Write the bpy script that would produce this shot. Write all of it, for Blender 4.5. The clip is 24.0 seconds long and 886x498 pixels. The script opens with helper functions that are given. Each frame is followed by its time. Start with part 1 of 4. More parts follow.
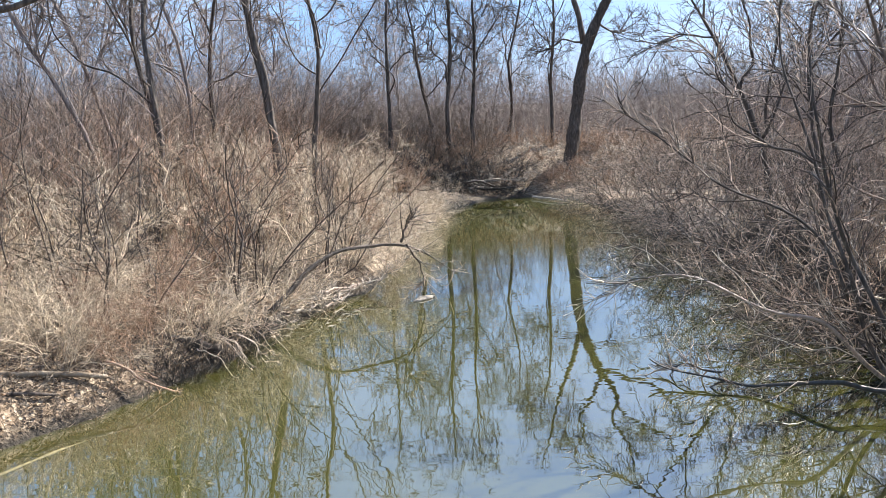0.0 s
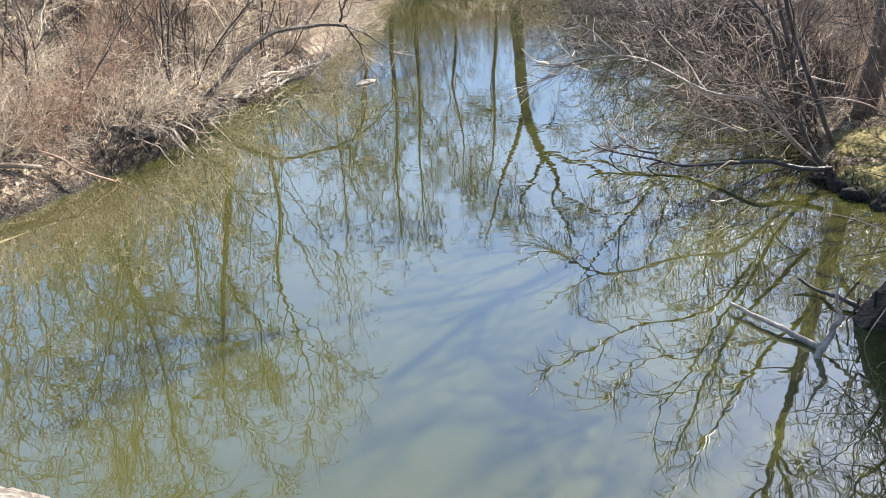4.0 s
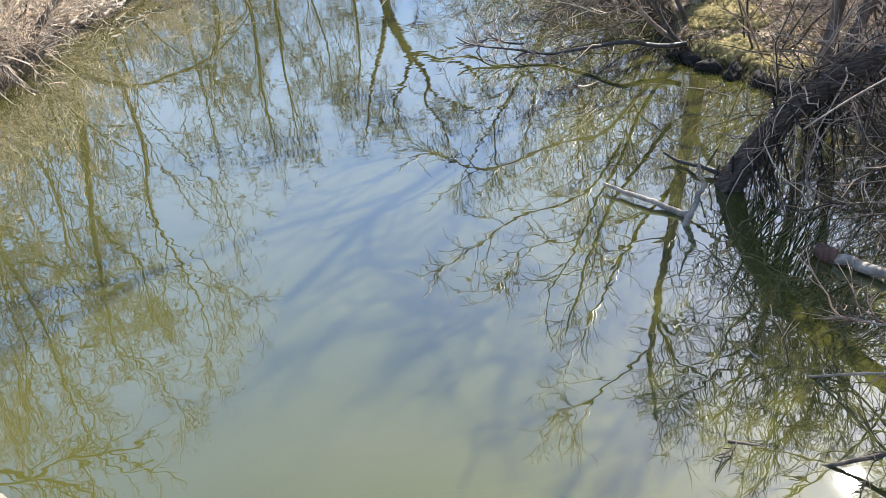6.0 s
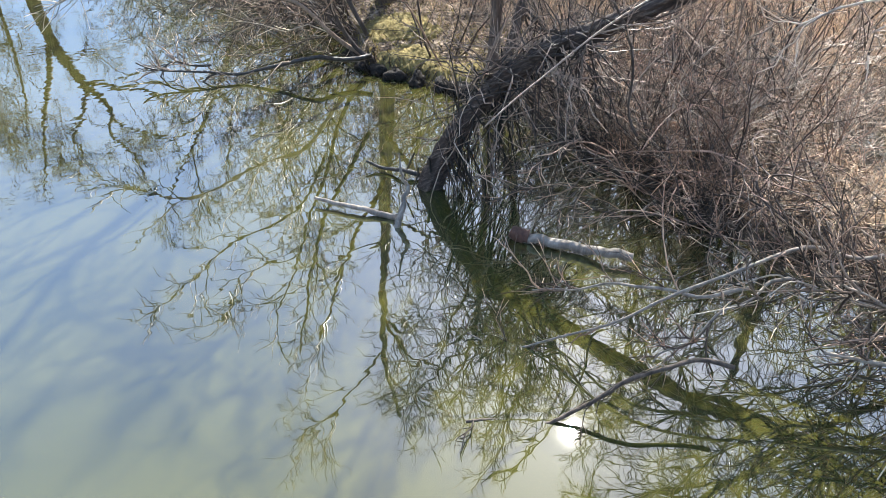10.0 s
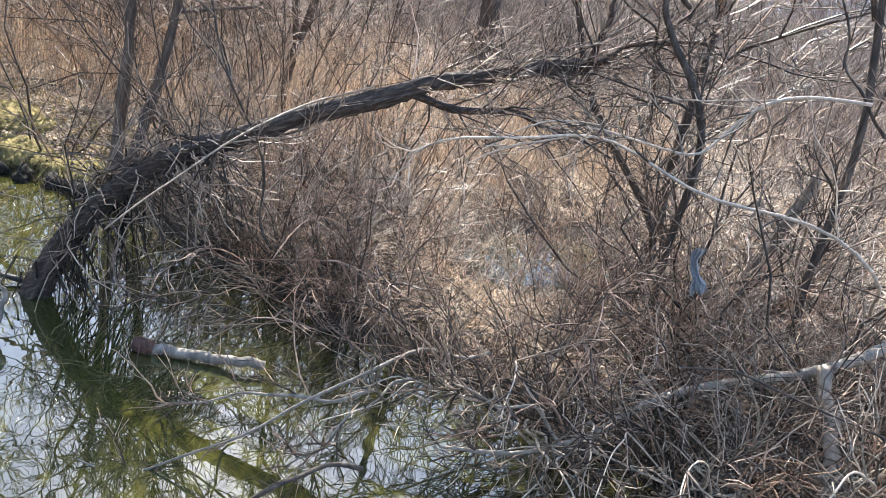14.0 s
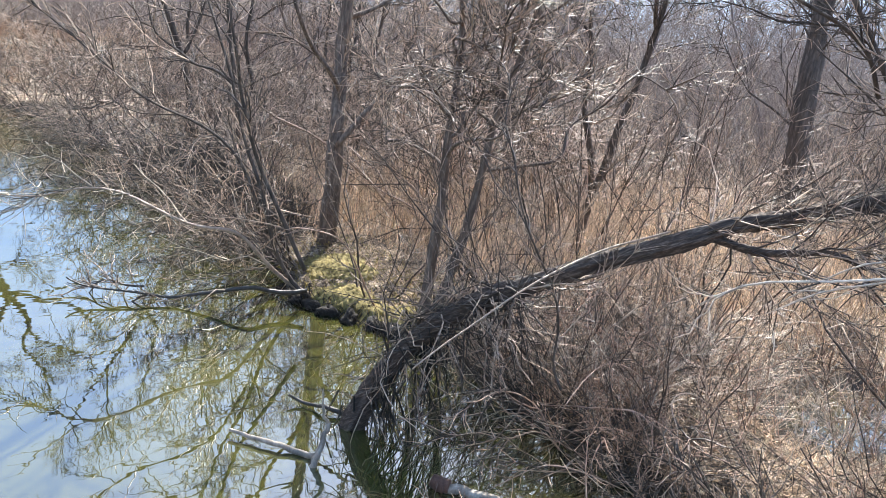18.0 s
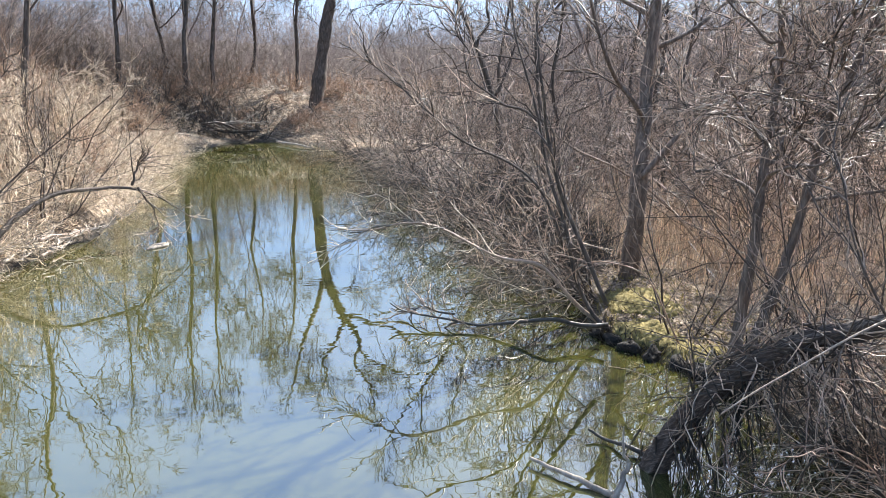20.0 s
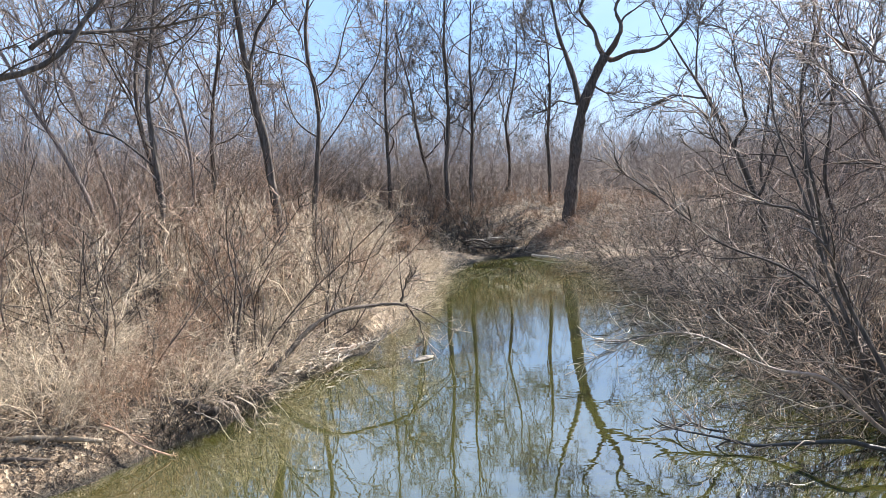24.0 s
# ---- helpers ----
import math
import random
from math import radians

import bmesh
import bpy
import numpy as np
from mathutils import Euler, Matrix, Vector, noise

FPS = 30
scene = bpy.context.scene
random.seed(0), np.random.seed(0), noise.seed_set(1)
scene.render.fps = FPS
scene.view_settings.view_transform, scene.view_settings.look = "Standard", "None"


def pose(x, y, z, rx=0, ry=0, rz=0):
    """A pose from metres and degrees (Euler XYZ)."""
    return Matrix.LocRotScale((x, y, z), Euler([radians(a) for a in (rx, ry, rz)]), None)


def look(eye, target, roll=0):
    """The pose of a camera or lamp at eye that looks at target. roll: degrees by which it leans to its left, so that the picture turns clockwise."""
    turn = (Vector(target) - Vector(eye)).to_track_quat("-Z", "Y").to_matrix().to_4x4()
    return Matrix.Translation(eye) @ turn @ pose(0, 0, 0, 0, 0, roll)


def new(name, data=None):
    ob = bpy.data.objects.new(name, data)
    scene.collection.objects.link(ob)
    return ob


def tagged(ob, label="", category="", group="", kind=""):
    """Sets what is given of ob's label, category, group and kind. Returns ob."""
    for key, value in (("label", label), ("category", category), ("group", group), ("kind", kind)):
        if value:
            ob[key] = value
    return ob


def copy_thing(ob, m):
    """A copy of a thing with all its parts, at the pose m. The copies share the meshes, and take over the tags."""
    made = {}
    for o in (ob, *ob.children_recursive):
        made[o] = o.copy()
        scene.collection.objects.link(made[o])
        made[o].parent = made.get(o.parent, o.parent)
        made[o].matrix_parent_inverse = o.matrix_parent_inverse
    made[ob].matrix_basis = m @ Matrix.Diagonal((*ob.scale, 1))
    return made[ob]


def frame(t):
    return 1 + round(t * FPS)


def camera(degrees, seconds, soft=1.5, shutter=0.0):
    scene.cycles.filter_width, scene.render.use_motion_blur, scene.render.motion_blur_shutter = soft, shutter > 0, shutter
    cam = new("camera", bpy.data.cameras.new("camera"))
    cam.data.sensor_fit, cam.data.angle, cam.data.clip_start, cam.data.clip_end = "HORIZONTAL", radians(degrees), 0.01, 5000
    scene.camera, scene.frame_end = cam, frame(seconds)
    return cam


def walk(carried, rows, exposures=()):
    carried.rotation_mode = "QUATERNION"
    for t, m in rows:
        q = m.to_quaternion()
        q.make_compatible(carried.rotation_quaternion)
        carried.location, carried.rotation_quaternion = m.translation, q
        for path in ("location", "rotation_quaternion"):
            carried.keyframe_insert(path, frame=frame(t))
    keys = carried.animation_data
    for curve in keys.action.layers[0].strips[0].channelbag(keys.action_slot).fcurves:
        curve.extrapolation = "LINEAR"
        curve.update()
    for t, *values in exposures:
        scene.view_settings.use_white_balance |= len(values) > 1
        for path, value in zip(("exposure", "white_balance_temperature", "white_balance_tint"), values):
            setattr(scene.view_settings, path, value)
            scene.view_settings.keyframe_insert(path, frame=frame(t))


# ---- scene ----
# the camera turns where it stands, on a low foot bridge over the creek
cam = camera(60.69, 24.0, 0.5)
EYE = (0.0, 0.0, 3.8)
PATH = [
    (0, 80.50, 0.91, 0.27),
    (0.5, 79.30, 0.63, -0.56),
    (1, 77.72, 0.41, -1.42),
    (1.5, 75.83, 0.30, -2.12),
    (2, 73.67, 0.14, -2.59),
    (2.5, 71.27, 0.10, -2.86),
    (4.5, 62.25, 0.88, -5.33),
    (5, 60.43, 1.43, -7.80),
    (5.5, 58.64, 2.07, -11.30),
    (6, 57.02, 2.21, -14.96),
    (6.5, 55.68, 2.37, -18.62),
    (7, 54.65, 2.40, -22.02),
    (7.5, 53.89, 2.29, -25.13),
    (8, 53.39, 1.82, -27.72),
    (8.5, 53.51, 1.57, -30.18),
    (9, 54.32, 0.62, -32.17),
    (9.5, 55.93, 0.05, -34.64),
    (10, 58.11, -1.57, -37.37),
    (10.5, 60.38, -3.42, -40.72),
    (11, 62.31, -5.57, -44.26),
    (11.5, 63.74, -7.28, -47.65),
    (13.5, 68.24, -12.61, -59.94),
    (14, 69.57, -13.62, -62.13),
    (14.5, 70.93, -14.41, -63.85),
    (15, 72.15, -14.65, -64.69),
    (15.5, 73.11, -14.40, -64.19),
    (16, 73.89, -13.49, -61.76),
    (16.5, 74.69, -12.10, -57.56),
    (17, 75.50, -10.67, -52.28),
    (17.5, 76.15, -9.11, -46.56),
    (18, 76.54, -7.74, -40.67),
    (18.5, 76.59, -6.65, -34.70),
    (19, 76.46, -5.71, -28.89),
    (19.5, 76.42, -4.73, -23.39),
    (21.5, 79.03, 0.75, -6.66),
    (22, 79.92, 1.04, -3.94),
    (22.5, 80.97, 1.16, -1.91),
    (23, 82.16, 1.22, -0.75),
    (23.5, 83.53, 1.27, -0.14),
    (24, 84.97, 1.32, 0.19),
]

walk(cam, [(t, pose(*EYE, rx, ry, rz)) for t, rx, ry, rz in PATH], [(0.0, 1.35), (2.5, 1.48), (4.5, 1.48), (7.0, 1.6), (9.5, 1.66), (11.5, 1.66), (14.0, 1.76), (17.0, 1.84), (19.5, 1.7), (22.0, 1.45), (24.0, 1.38)])

# ---- sky and sun ----
SUN_AZ, SUN_EL = 52.0, 44.2          # degrees to the right of +y, above the horizon
world = bpy.data.worlds.new("sky")
scene.world = world
world.use_nodes = True
wn = world.node_tree.nodes
sky = wn.new("ShaderNodeTexSky")
sky.sky_type = "NISHITA"
sky.sun_disc = False
sky.sun_elevation = radians(SUN_EL)
sky.sun_rotation = radians(SUN_AZ)
sky.air_density, sky.dust_density, sky.ozone_density = 1.0, 2.0, 2.5
wn["Background"].inputs["Strength"].default_value = 0.055
wl = world.node_tree.links
# thin veils of high cloud over the whole sky
wtc = wn.new("ShaderNodeTexCoord")
wmap = wn.new("ShaderNodeMapping")
wmap.inputs["Scale"].default_value = (1.0, 1.6, 3.0)
veil = wn.new("ShaderNodeTexNoise")
veil.inputs["Scale"].default_value, veil.inputs["Detail"].default_value = 1.6, 6.0
veil_amount = wn.new("ShaderNodeMapRange")
veil_amount.inputs[1].default_value, veil_amount.inputs[2].default_value = 0.42, 0.72
veil_amount.inputs[3].default_value, veil_amount.inputs[4].default_value = 0.0, 0.3
veil_mix = wn.new("ShaderNodeMix")
veil_mix.data_type = "RGBA"
veil_mix.inputs[7].default_value = (10.5, 11.6, 13.5, 1)
wl.new(wtc.outputs["Generated"], wmap.inputs["Vector"])
wl.new(wmap.outputs[0], veil.inputs["Vector"])
wl.new(veil.outputs[0], veil_amount.inputs[0])
wl.new(veil_amount.outputs[0], veil_mix.inputs[0])
haze = wn.new("ShaderNodeMix")
haze.data_type = "RGBA"
haze.inputs[0].default_value = 0.42
haze.inputs[7].default_value = (3.6, 7.3, 14.2, 1)
wl.new(sky.outputs[0], haze.inputs[6])
wl.new(haze.outputs[2], veil_mix.inputs[6])
wl.new(veil_mix.outputs[2], wn["Background"].inputs["Color"])

sun = new("sun", bpy.data.lights.new("sun", "SUN"))
sun.data.energy, sun.data.angle, sun.data.color = 5.0, radians(0.55), (1.0, 0.96, 0.90)
a, e = radians(SUN_AZ), radians(SUN_EL)
sun.matrix_world = look((20 * math.sin(a) * math.cos(e), 20 * math.cos(a) * math.cos(e), 20 * math.sin(e)), (0, 0, 0))


# ---- materials ----
def material(name):
    m = bpy.data.materials.new(name)
    m.use_nodes = True
    return m, m.node_tree.nodes, m.node_tree.links, m.node_tree.nodes["Principled BSDF"]


def ramp(nodes, stops):
    r = nodes.new("ShaderNodeValToRGB")
    els = r.color_ramp.elements
    while len(els) < len(stops):
        els.new(0.5)
    for el, (p, c) in zip(els, stops):
        el.position, el.color = p, (*c, 1)
    return r


def noise_node(nodes, links, scale, detail=4.0, coord=None, rough=0.6):
    n = nodes.new("ShaderNodeTexNoise")
    n.inputs["Scale"].default_value, n.inputs["Detail"].default_value, n.inputs["Roughness"].default_value = scale, detail, rough
    if coord is not None:
        links.new(coord, n.inputs["Vector"])
    return n


def mixed(nodes, links, fac, a, b, mode="MIX"):
    m = nodes.new("ShaderNodeMix")
    m.data_type, m.blend_type = "RGBA", mode
    for sock, v in ((m.inputs[0], fac), (m.inputs[6], a), (m.inputs[7], b)):
        if isinstance(v, (int, float)):
            sock.default_value = v
        elif isinstance(v, tuple):
            sock.default_value = (*v, 1)
        else:
            links.new(v, sock)
    return m.outputs[2]


def bark(name, dark, mid, light, scale=30.0, rough=0.5, bump=0.6, stretch=0.25, even=False, soft_spread=False, along=None):
    """Bark or twig skin: streaks along the limb, blotches, and a shift from island to island."""
    m, n, l, p = material(name)
    tc = n.new("ShaderNodeTexCoord")
    mp = n.new("ShaderNodeMapping")
    mp.inputs["Scale"].default_value = (1, 1, stretch)
    if along is None:
        l.new(tc.outputs["Object"], mp.inputs["Vector"])
    else:
        turn = n.new("ShaderNodeMapping")
        turn.inputs["Rotation"].default_value = Vector(along).rotation_difference(Vector((0, 0, 1))).to_euler()
        l.new(tc.outputs["Object"], turn.inputs["Vector"])
        l.new(turn.outputs[0], mp.inputs["Vector"])
    fine = noise_node(n, l, scale, 5, mp.outputs[0])
    big = noise_node(n, l, 2.2, 3, tc.outputs["Object"])
    geo = n.new("ShaderNodeNewGeometry")
    r = ramp(n, [(0.25, dark), (0.5, mid), (0.78, light)])
    l.new(fine.outputs[0], r.inputs[0])
    spread = [(0.0, (0.7, 0.7, 0.7)), (1.0, (1.2, 1.2, 1.2))] if even else [(0.0, (0.10, 0.095, 0.09)), (0.4, (0.30, 0.285, 0.27)), (0.55, (1.05, 1.03, 1.0)), (1.0, (2.0, 1.95, 1.85))]
    if soft_spread:
        spread = [(0.0, (0.3, 0.28, 0.26)), (0.3, (0.75, 0.72, 0.7)), (0.65, (1.1, 1.08, 1.05)), (1.0, (1.6, 1.56, 1.5))]
    shade = ramp(n, spread)
    l.new(geo.outputs["Random Per Island"], shade.inputs[0])
    c = mixed(n, l, 1.0, r.outputs[0], shade.outputs[0], "MULTIPLY")
    blot = ramp(n, [(0.35, (0.8, 0.8, 0.8)), (0.65, (1.12, 1.1, 1.08))])
    l.new(big.outputs[0], blot.inputs[0])
    l.new(mixed(n, l, 1.0, c, blot.outputs[0], "MULTIPLY"), p.inputs["Base Color"])
    p.inputs["Roughness"].default_value = rough
    b = n.new("ShaderNodeBump")
    b.inputs["Strength"].default_value, b.inputs["Distance"].default_value = bump, 0.02
    l.new(fine.outputs[0], b.inputs["Height"])
    l.new(b.outputs[0], p.inputs["Normal"])
    return m


TAN = bark("tan_twig", (0.36, 0.28, 0.19), (0.57, 0.465, 0.335), (0.74, 0.64, 0.49), 24, soft_spread=True)
RUST = bark("rust_twig", (0.208, 0.118, 0.074), (0.344, 0.220, 0.142), (0.496, 0.360, 0.252), 24, soft_spread=True)
GREY = bark("grey_twig", (0.160, 0.114, 0.086), (0.308, 0.232, 0.178), (0.496, 0.400, 0.316), 24)
ASH = bark("ash_grey_twig", (0.31, 0.255, 0.2), (0.53, 0.455, 0.375), (0.74, 0.665, 0.56), 24)
PALE = bark("pale_dead_wood", (0.2, 0.165, 0.125), (0.37, 0.315, 0.25), (0.53, 0.47, 0.39), 18, even=True)
DRIFT = bark("weathered_wood", (0.11, 0.09, 0.07), (0.25, 0.21, 0.17), (0.46, 0.41, 0.34), 18, 0.7, 0.9, even=True)
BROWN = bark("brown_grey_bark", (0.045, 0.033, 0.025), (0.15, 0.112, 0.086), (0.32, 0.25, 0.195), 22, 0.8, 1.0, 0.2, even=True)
TRUNK = bark("dark_bark", (0.022, 0.017, 0.013), (0.082, 0.063, 0.049), (0.2, 0.162, 0.13), 16, 0.8, 1.0, 0.2, even=True)
# bark for distant woods, with the air's haze mixed into its pale colour
HAZE_BARK = bark("haze_bark", (0.13, 0.104, 0.092), (0.25, 0.205, 0.182), (0.39, 0.33, 0.295), 8, 0.8, 0.4, even=True)
REED = bark("dry_reed", (0.5, 0.345, 0.22), (0.71, 0.55, 0.39), (0.86, 0.73, 0.57), 12, soft_spread=True)
MAROON = bark("red_brown_twig", (0.2, 0.115, 0.08), (0.37, 0.25, 0.185), (0.58, 0.44, 0.35), 24)
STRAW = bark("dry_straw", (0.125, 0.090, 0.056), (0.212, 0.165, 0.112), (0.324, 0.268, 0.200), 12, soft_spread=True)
MOSS = bark("green_moss", (0.14, 0.115, 0.035), (0.30, 0.245, 0.075), (0.48, 0.40, 0.16), 40, 0.95, soft_spread=True)
ROT = bark("rotten_brown_wood", (0.05, 0.025, 0.018), (0.11, 0.055, 0.038), (0.19, 0.105, 0.07), 30, 0.8)
FALLEN = bark("furrowed_bark", (0.012, 0.008, 0.006), (0.078, 0.053, 0.039), (0.32, 0.25, 0.195), 42, 0.75, 1.0, 0.1, even=True, along=(0.63, -0.62, 0.47))
SUNKEN = bark("algae_covered_wood", (0.07, 0.056, 0.018), (0.15, 0.118, 0.04), (0.23, 0.185, 0.08), 20, 0.6, even=True)
# near-black for sodden wood, and for brushwood that stands in for shade
WET_AND_SHADE = bark("wet_and_shade_black_wood", (0.012, 0.010, 0.008), (0.03, 0.025, 0.02), (0.07, 0.055, 0.045), 20, 0.45)


def litter():
    """Ground of dead leaves, straw and mud, wet near the water's height."""
    m, n, l, p = material("leaf_litter")
    tc = n.new("ShaderNodeTexCoord")
    v = n.new("ShaderNodeTexVoronoi")
    v.inputs["Scale"].default_value = 14
    warp = noise_node(n, l, 9, 4, tc.outputs["Object"])
    add = n.new("ShaderNodeVectorMath")
    add.operation = "MULTIPLY_ADD"
    add.inputs[1].default_value = (0.25, 0.25, 0.25)
    l.new(warp.outputs["Color"], add.inputs[0])
    l.new(tc.outputs["Object"], add.inputs[2])
    l.new(add.outputs[0], v.inputs["Vector"])
    sep = n.new("ShaderNodeSeparateColor")
    l.new(v.outputs["Color"], sep.inputs[0])
    leaf = ramp(n, [(0.0, (0.035, 0.025, 0.018)), (0.35, (0.13, 0.09, 0.06)), (0.7, (0.28, 0.21, 0.15)), (1.0, (0.50, 0.41, 0.31))])
    l.new(sep.outputs[0], leaf.inputs[0])
    big = noise_node(n, l, 0.9, 5, tc.outputs["Object"])
    patch = ramp(n, [(0.35, (0.6, 0.58, 0.55)), (0.65, (1.15, 1.1, 1.0))])
    l.new(big.outputs[0], patch.inputs[0])
    dry = mixed(n, l, 1.0, leaf.outputs[0], patch.outputs[0], "MULTIPLY")
    pos = n.new("ShaderNodeSeparateXYZ")
    l.new(tc.outputs["Object"], pos.inputs[0])
    wet = n.new("ShaderNodeMapRange")
    wet.inputs[1].default_value, wet.inputs[2].default_value = 0.03, 0.2
    l.new(pos.outputs[2], wet.inputs[0])
    l.new(mixed(n, l, wet.outputs[0], (0.035, 0.027, 0.018), dry), p.inputs["Base Color"])
    p.inputs["Roughness"].default_value = 0.9
    b = n.new("ShaderNodeBump")
    b.inputs["Strength"].default_value, b.inputs["Distance"].default_value = 0.9, 0.04
    l.new(v.outputs["Distance"], b.inputs["Height"])
    l.new(b.outputs[0], p.inputs["Normal"])
    return m


def murky_water():
    """Silty green creek water: a glossy skin with faint ripples over an opaque olive body."""
    m, n, l, p = material("creek_water")
    tc = n.new("ShaderNodeTexCoord")
    silt = noise_node(n, l, 0.25, 4, tc.outputs["Object"])
    r = ramp(n, [(0.3, (0.06, 0.06, 0.014)), (0.7, (0.072, 0.071, 0.018))])
    l.new(silt.outputs[0], r.inputs[0])
    shoal = n.new("ShaderNodeMapping")
    shoal.vector_type = "TEXTURE"
    shoal.inputs["Location"].default_value = (-4.3, 9.2, 0)
    shoal.inputs["Rotation"].default_value = (0, 0, radians(-33))
    shoal.inputs["Scale"].default_value = (1.2, 3.8, 1)
    l.new(tc.outputs["Object"], shoal.inputs["Vector"])
    ball = n.new("ShaderNodeTexGradient")
    ball.gradient_type = "SPHERICAL"
    l.new(shoal.outputs[0], ball.inputs["Vector"])
    grain = noise_node(n, l, 3.0, 5, tc.outputs["Object"])
    depth = n.new("ShaderNodeMath")
    depth.operation = "MULTIPLY"
    l.new(ball.outputs["Fac"], depth.inputs[0])
    l.new(grain.outputs[0], depth.inputs[1])
    l.new(mixed(n, l, depth.outputs[0], r.outputs[0], (0.085, 0.068, 0.03)), p.inputs["Base Color"])
    p.inputs["Roughness"].default_value = 0.015
    p.inputs["Specular IOR Level"].default_value = 0.0
    mp = n.new("ShaderNodeMapping")
    mp.inputs["Scale"].default_value = (0.55, 1.0, 1.0)
    l.new(tc.outputs["Object"], mp.inputs["Vector"])
    rip = noise_node(n, l, 6.5, 1, mp.outputs[0], 0.4)
    b = n.new("ShaderNodeBump")
    b.inputs["Strength"].default_value, b.inputs["Distance"].default_value = 0.15, 0.005
    l.new(rip.outputs[0], b.inputs["Height"])
    # the mirror skin grows towards a flat view
    skin = n.new("ShaderNodeBsdfGlossy")
    skin.inputs["Roughness"].default_value = 0.012
    l.new(b.outputs[0], skin.inputs["Normal"])
    facing = n.new("ShaderNodeLayerWeight")
    facing.inputs["Blend"].default_value = 0.5
    amount = n.new("ShaderNodeMapRange")
    for k, value in enumerate((0.22, 1.0, 0.15, 0.8)):
        amount.inputs[k + 1].default_value = value
    l.new(facing.outputs["Facing"], amount.inputs[0])
    both = n.new("ShaderNodeMixShader")
    l.new(amount.outputs[0], both.inputs[0])
    l.new(p.outputs[0], both.inputs[1])
    l.new(skin.outputs[0], both.inputs[2])
    l.new(both.outputs[0], n["Material Output"].inputs["Surface"])
    return m


LITTER, WATER = litter(), murky_water()


# ---- mesh helpers ----
def mesh_of(name, verts, faces, mat, smooth=True):
    me = bpy.data.meshes.new(name)
    me.from_pydata(np.asarray(verts).tolist(), [], faces if isinstance(faces, list) else faces.tolist())
    me.materials.append(mat)
    if smooth:
        me.polygons.foreach_set("use_smooth", [True] * len(me.polygons))
    me.update()
    return me


def tubes(groups, sides=3):
    """Vertices and quads of tapered tubes. groups: pairs of points (K, n, 3) and radii (K, n)."""
    vs, fs, at = [], [], 0
    for pts, rad in groups:
        k, n, _ = pts.shape
        if not k:
            continue
        tan = np.gradient(pts, axis=1)
        tan /= np.linalg.norm(tan, axis=2, keepdims=True) + 1e-9
        ref = np.where(np.abs(tan[:, :1, 2:]) > 0.8, [[[1.0, 0, 0]]], [[[0, 0, 1.0]]])
        u = np.cross(tan, ref)
        u /= np.linalg.norm(u, axis=2, keepdims=True) + 1e-9
        w = np.cross(tan, u)
        ang = np.arange(sides) * 2 * np.pi / sides
        ring = pts[:, :, None] + rad[:, :, None, None] * (u[:, :, None] * np.cos(ang)[:, None] + w[:, :, None] * np.sin(ang)[:, None])
        vs.append(ring.reshape(-1, 3))
        idx = at + np.arange(k * n * sides).reshape(k, n, sides)
        lo, hi = idx[:, :-1], idx[:, 1:]
        fs.append(np.stack([lo, np.roll(lo, -1, 2), np.roll(hi, -1, 2), hi], -1).reshape(-1, 4))
        at += k * n * sides
    return np.concatenate(vs), np.concatenate(fs)


def shoot(rng, start, way, length, n, wander=0.2, lift=0.0):
    """K wandering lines of n points from start along way."""
    pts, cur = [start], way / (np.linalg.norm(way, axis=1, keepdims=True) + 1e-9)
    for _ in range(n - 1):
        cur = cur + rng.normal(0, wander, cur.shape) + [0, 0, lift]
        cur /= np.linalg.norm(cur, axis=1, keepdims=True) + 1e-9
        pts.append(pts[-1] + cur * length[:, None] / (n - 1))
    return np.stack(pts, 1)


def fork(rng, lines, each, first=0.2, spread=0.9, last=1.0):
    """Starts, ways and places along the parent of side shoots on lines."""
    k, n, _ = lines.shape
    f = np.sort(rng.uniform(first, last, (k, each)), 1).ravel()
    own = np.repeat(np.arange(k), each)
    s = f * (n - 1)
    i = np.minimum(s.astype(int), n - 2)
    p0, p1 = lines[own, i], lines[own, i + 1]
    tan = p1 - p0
    size = np.linalg.norm(tan, axis=1, keepdims=True) + 1e-9
    side = np.cross(tan / size, rng.normal(0, 1, tan.shape))
    side /= np.linalg.norm(side, axis=1, keepdims=True) + 1e-9
    return p0 + tan * (s - i)[:, None], tan / size + side * rng.uniform(0.5 * spread, 1.3 * spread, (len(own), 1)), f, own


def taper(r0, r1, n):
    return r0[:, None] + (r1 - r0)[:, None] * np.linspace(0, 1, n)[None]


def part(name, data, mat, parent, label="", sides=3):
    """One mesh object under a thing. data: mesh, bmesh, or groups for tubes()."""
    if isinstance(data, list):
        data = mesh_of(name, *tubes(data, sides), mat)
    elif isinstance(data, bmesh.types.BMesh):
        me = bpy.data.meshes.new(name)
        data.to_mesh(me)
        data.free()
        me.materials.append(mat)
        me.polygons.foreach_set("use_smooth", [True] * len(me.polygons))
        data = me
    ob = new(name, data)
    ob.parent = parent
    return tagged(ob, label)


def thing(name, label, category, group="", at=(0, 0, 0)):
    ob = new(name)
    ob.location = at
    return tagged(ob, label, category, group)


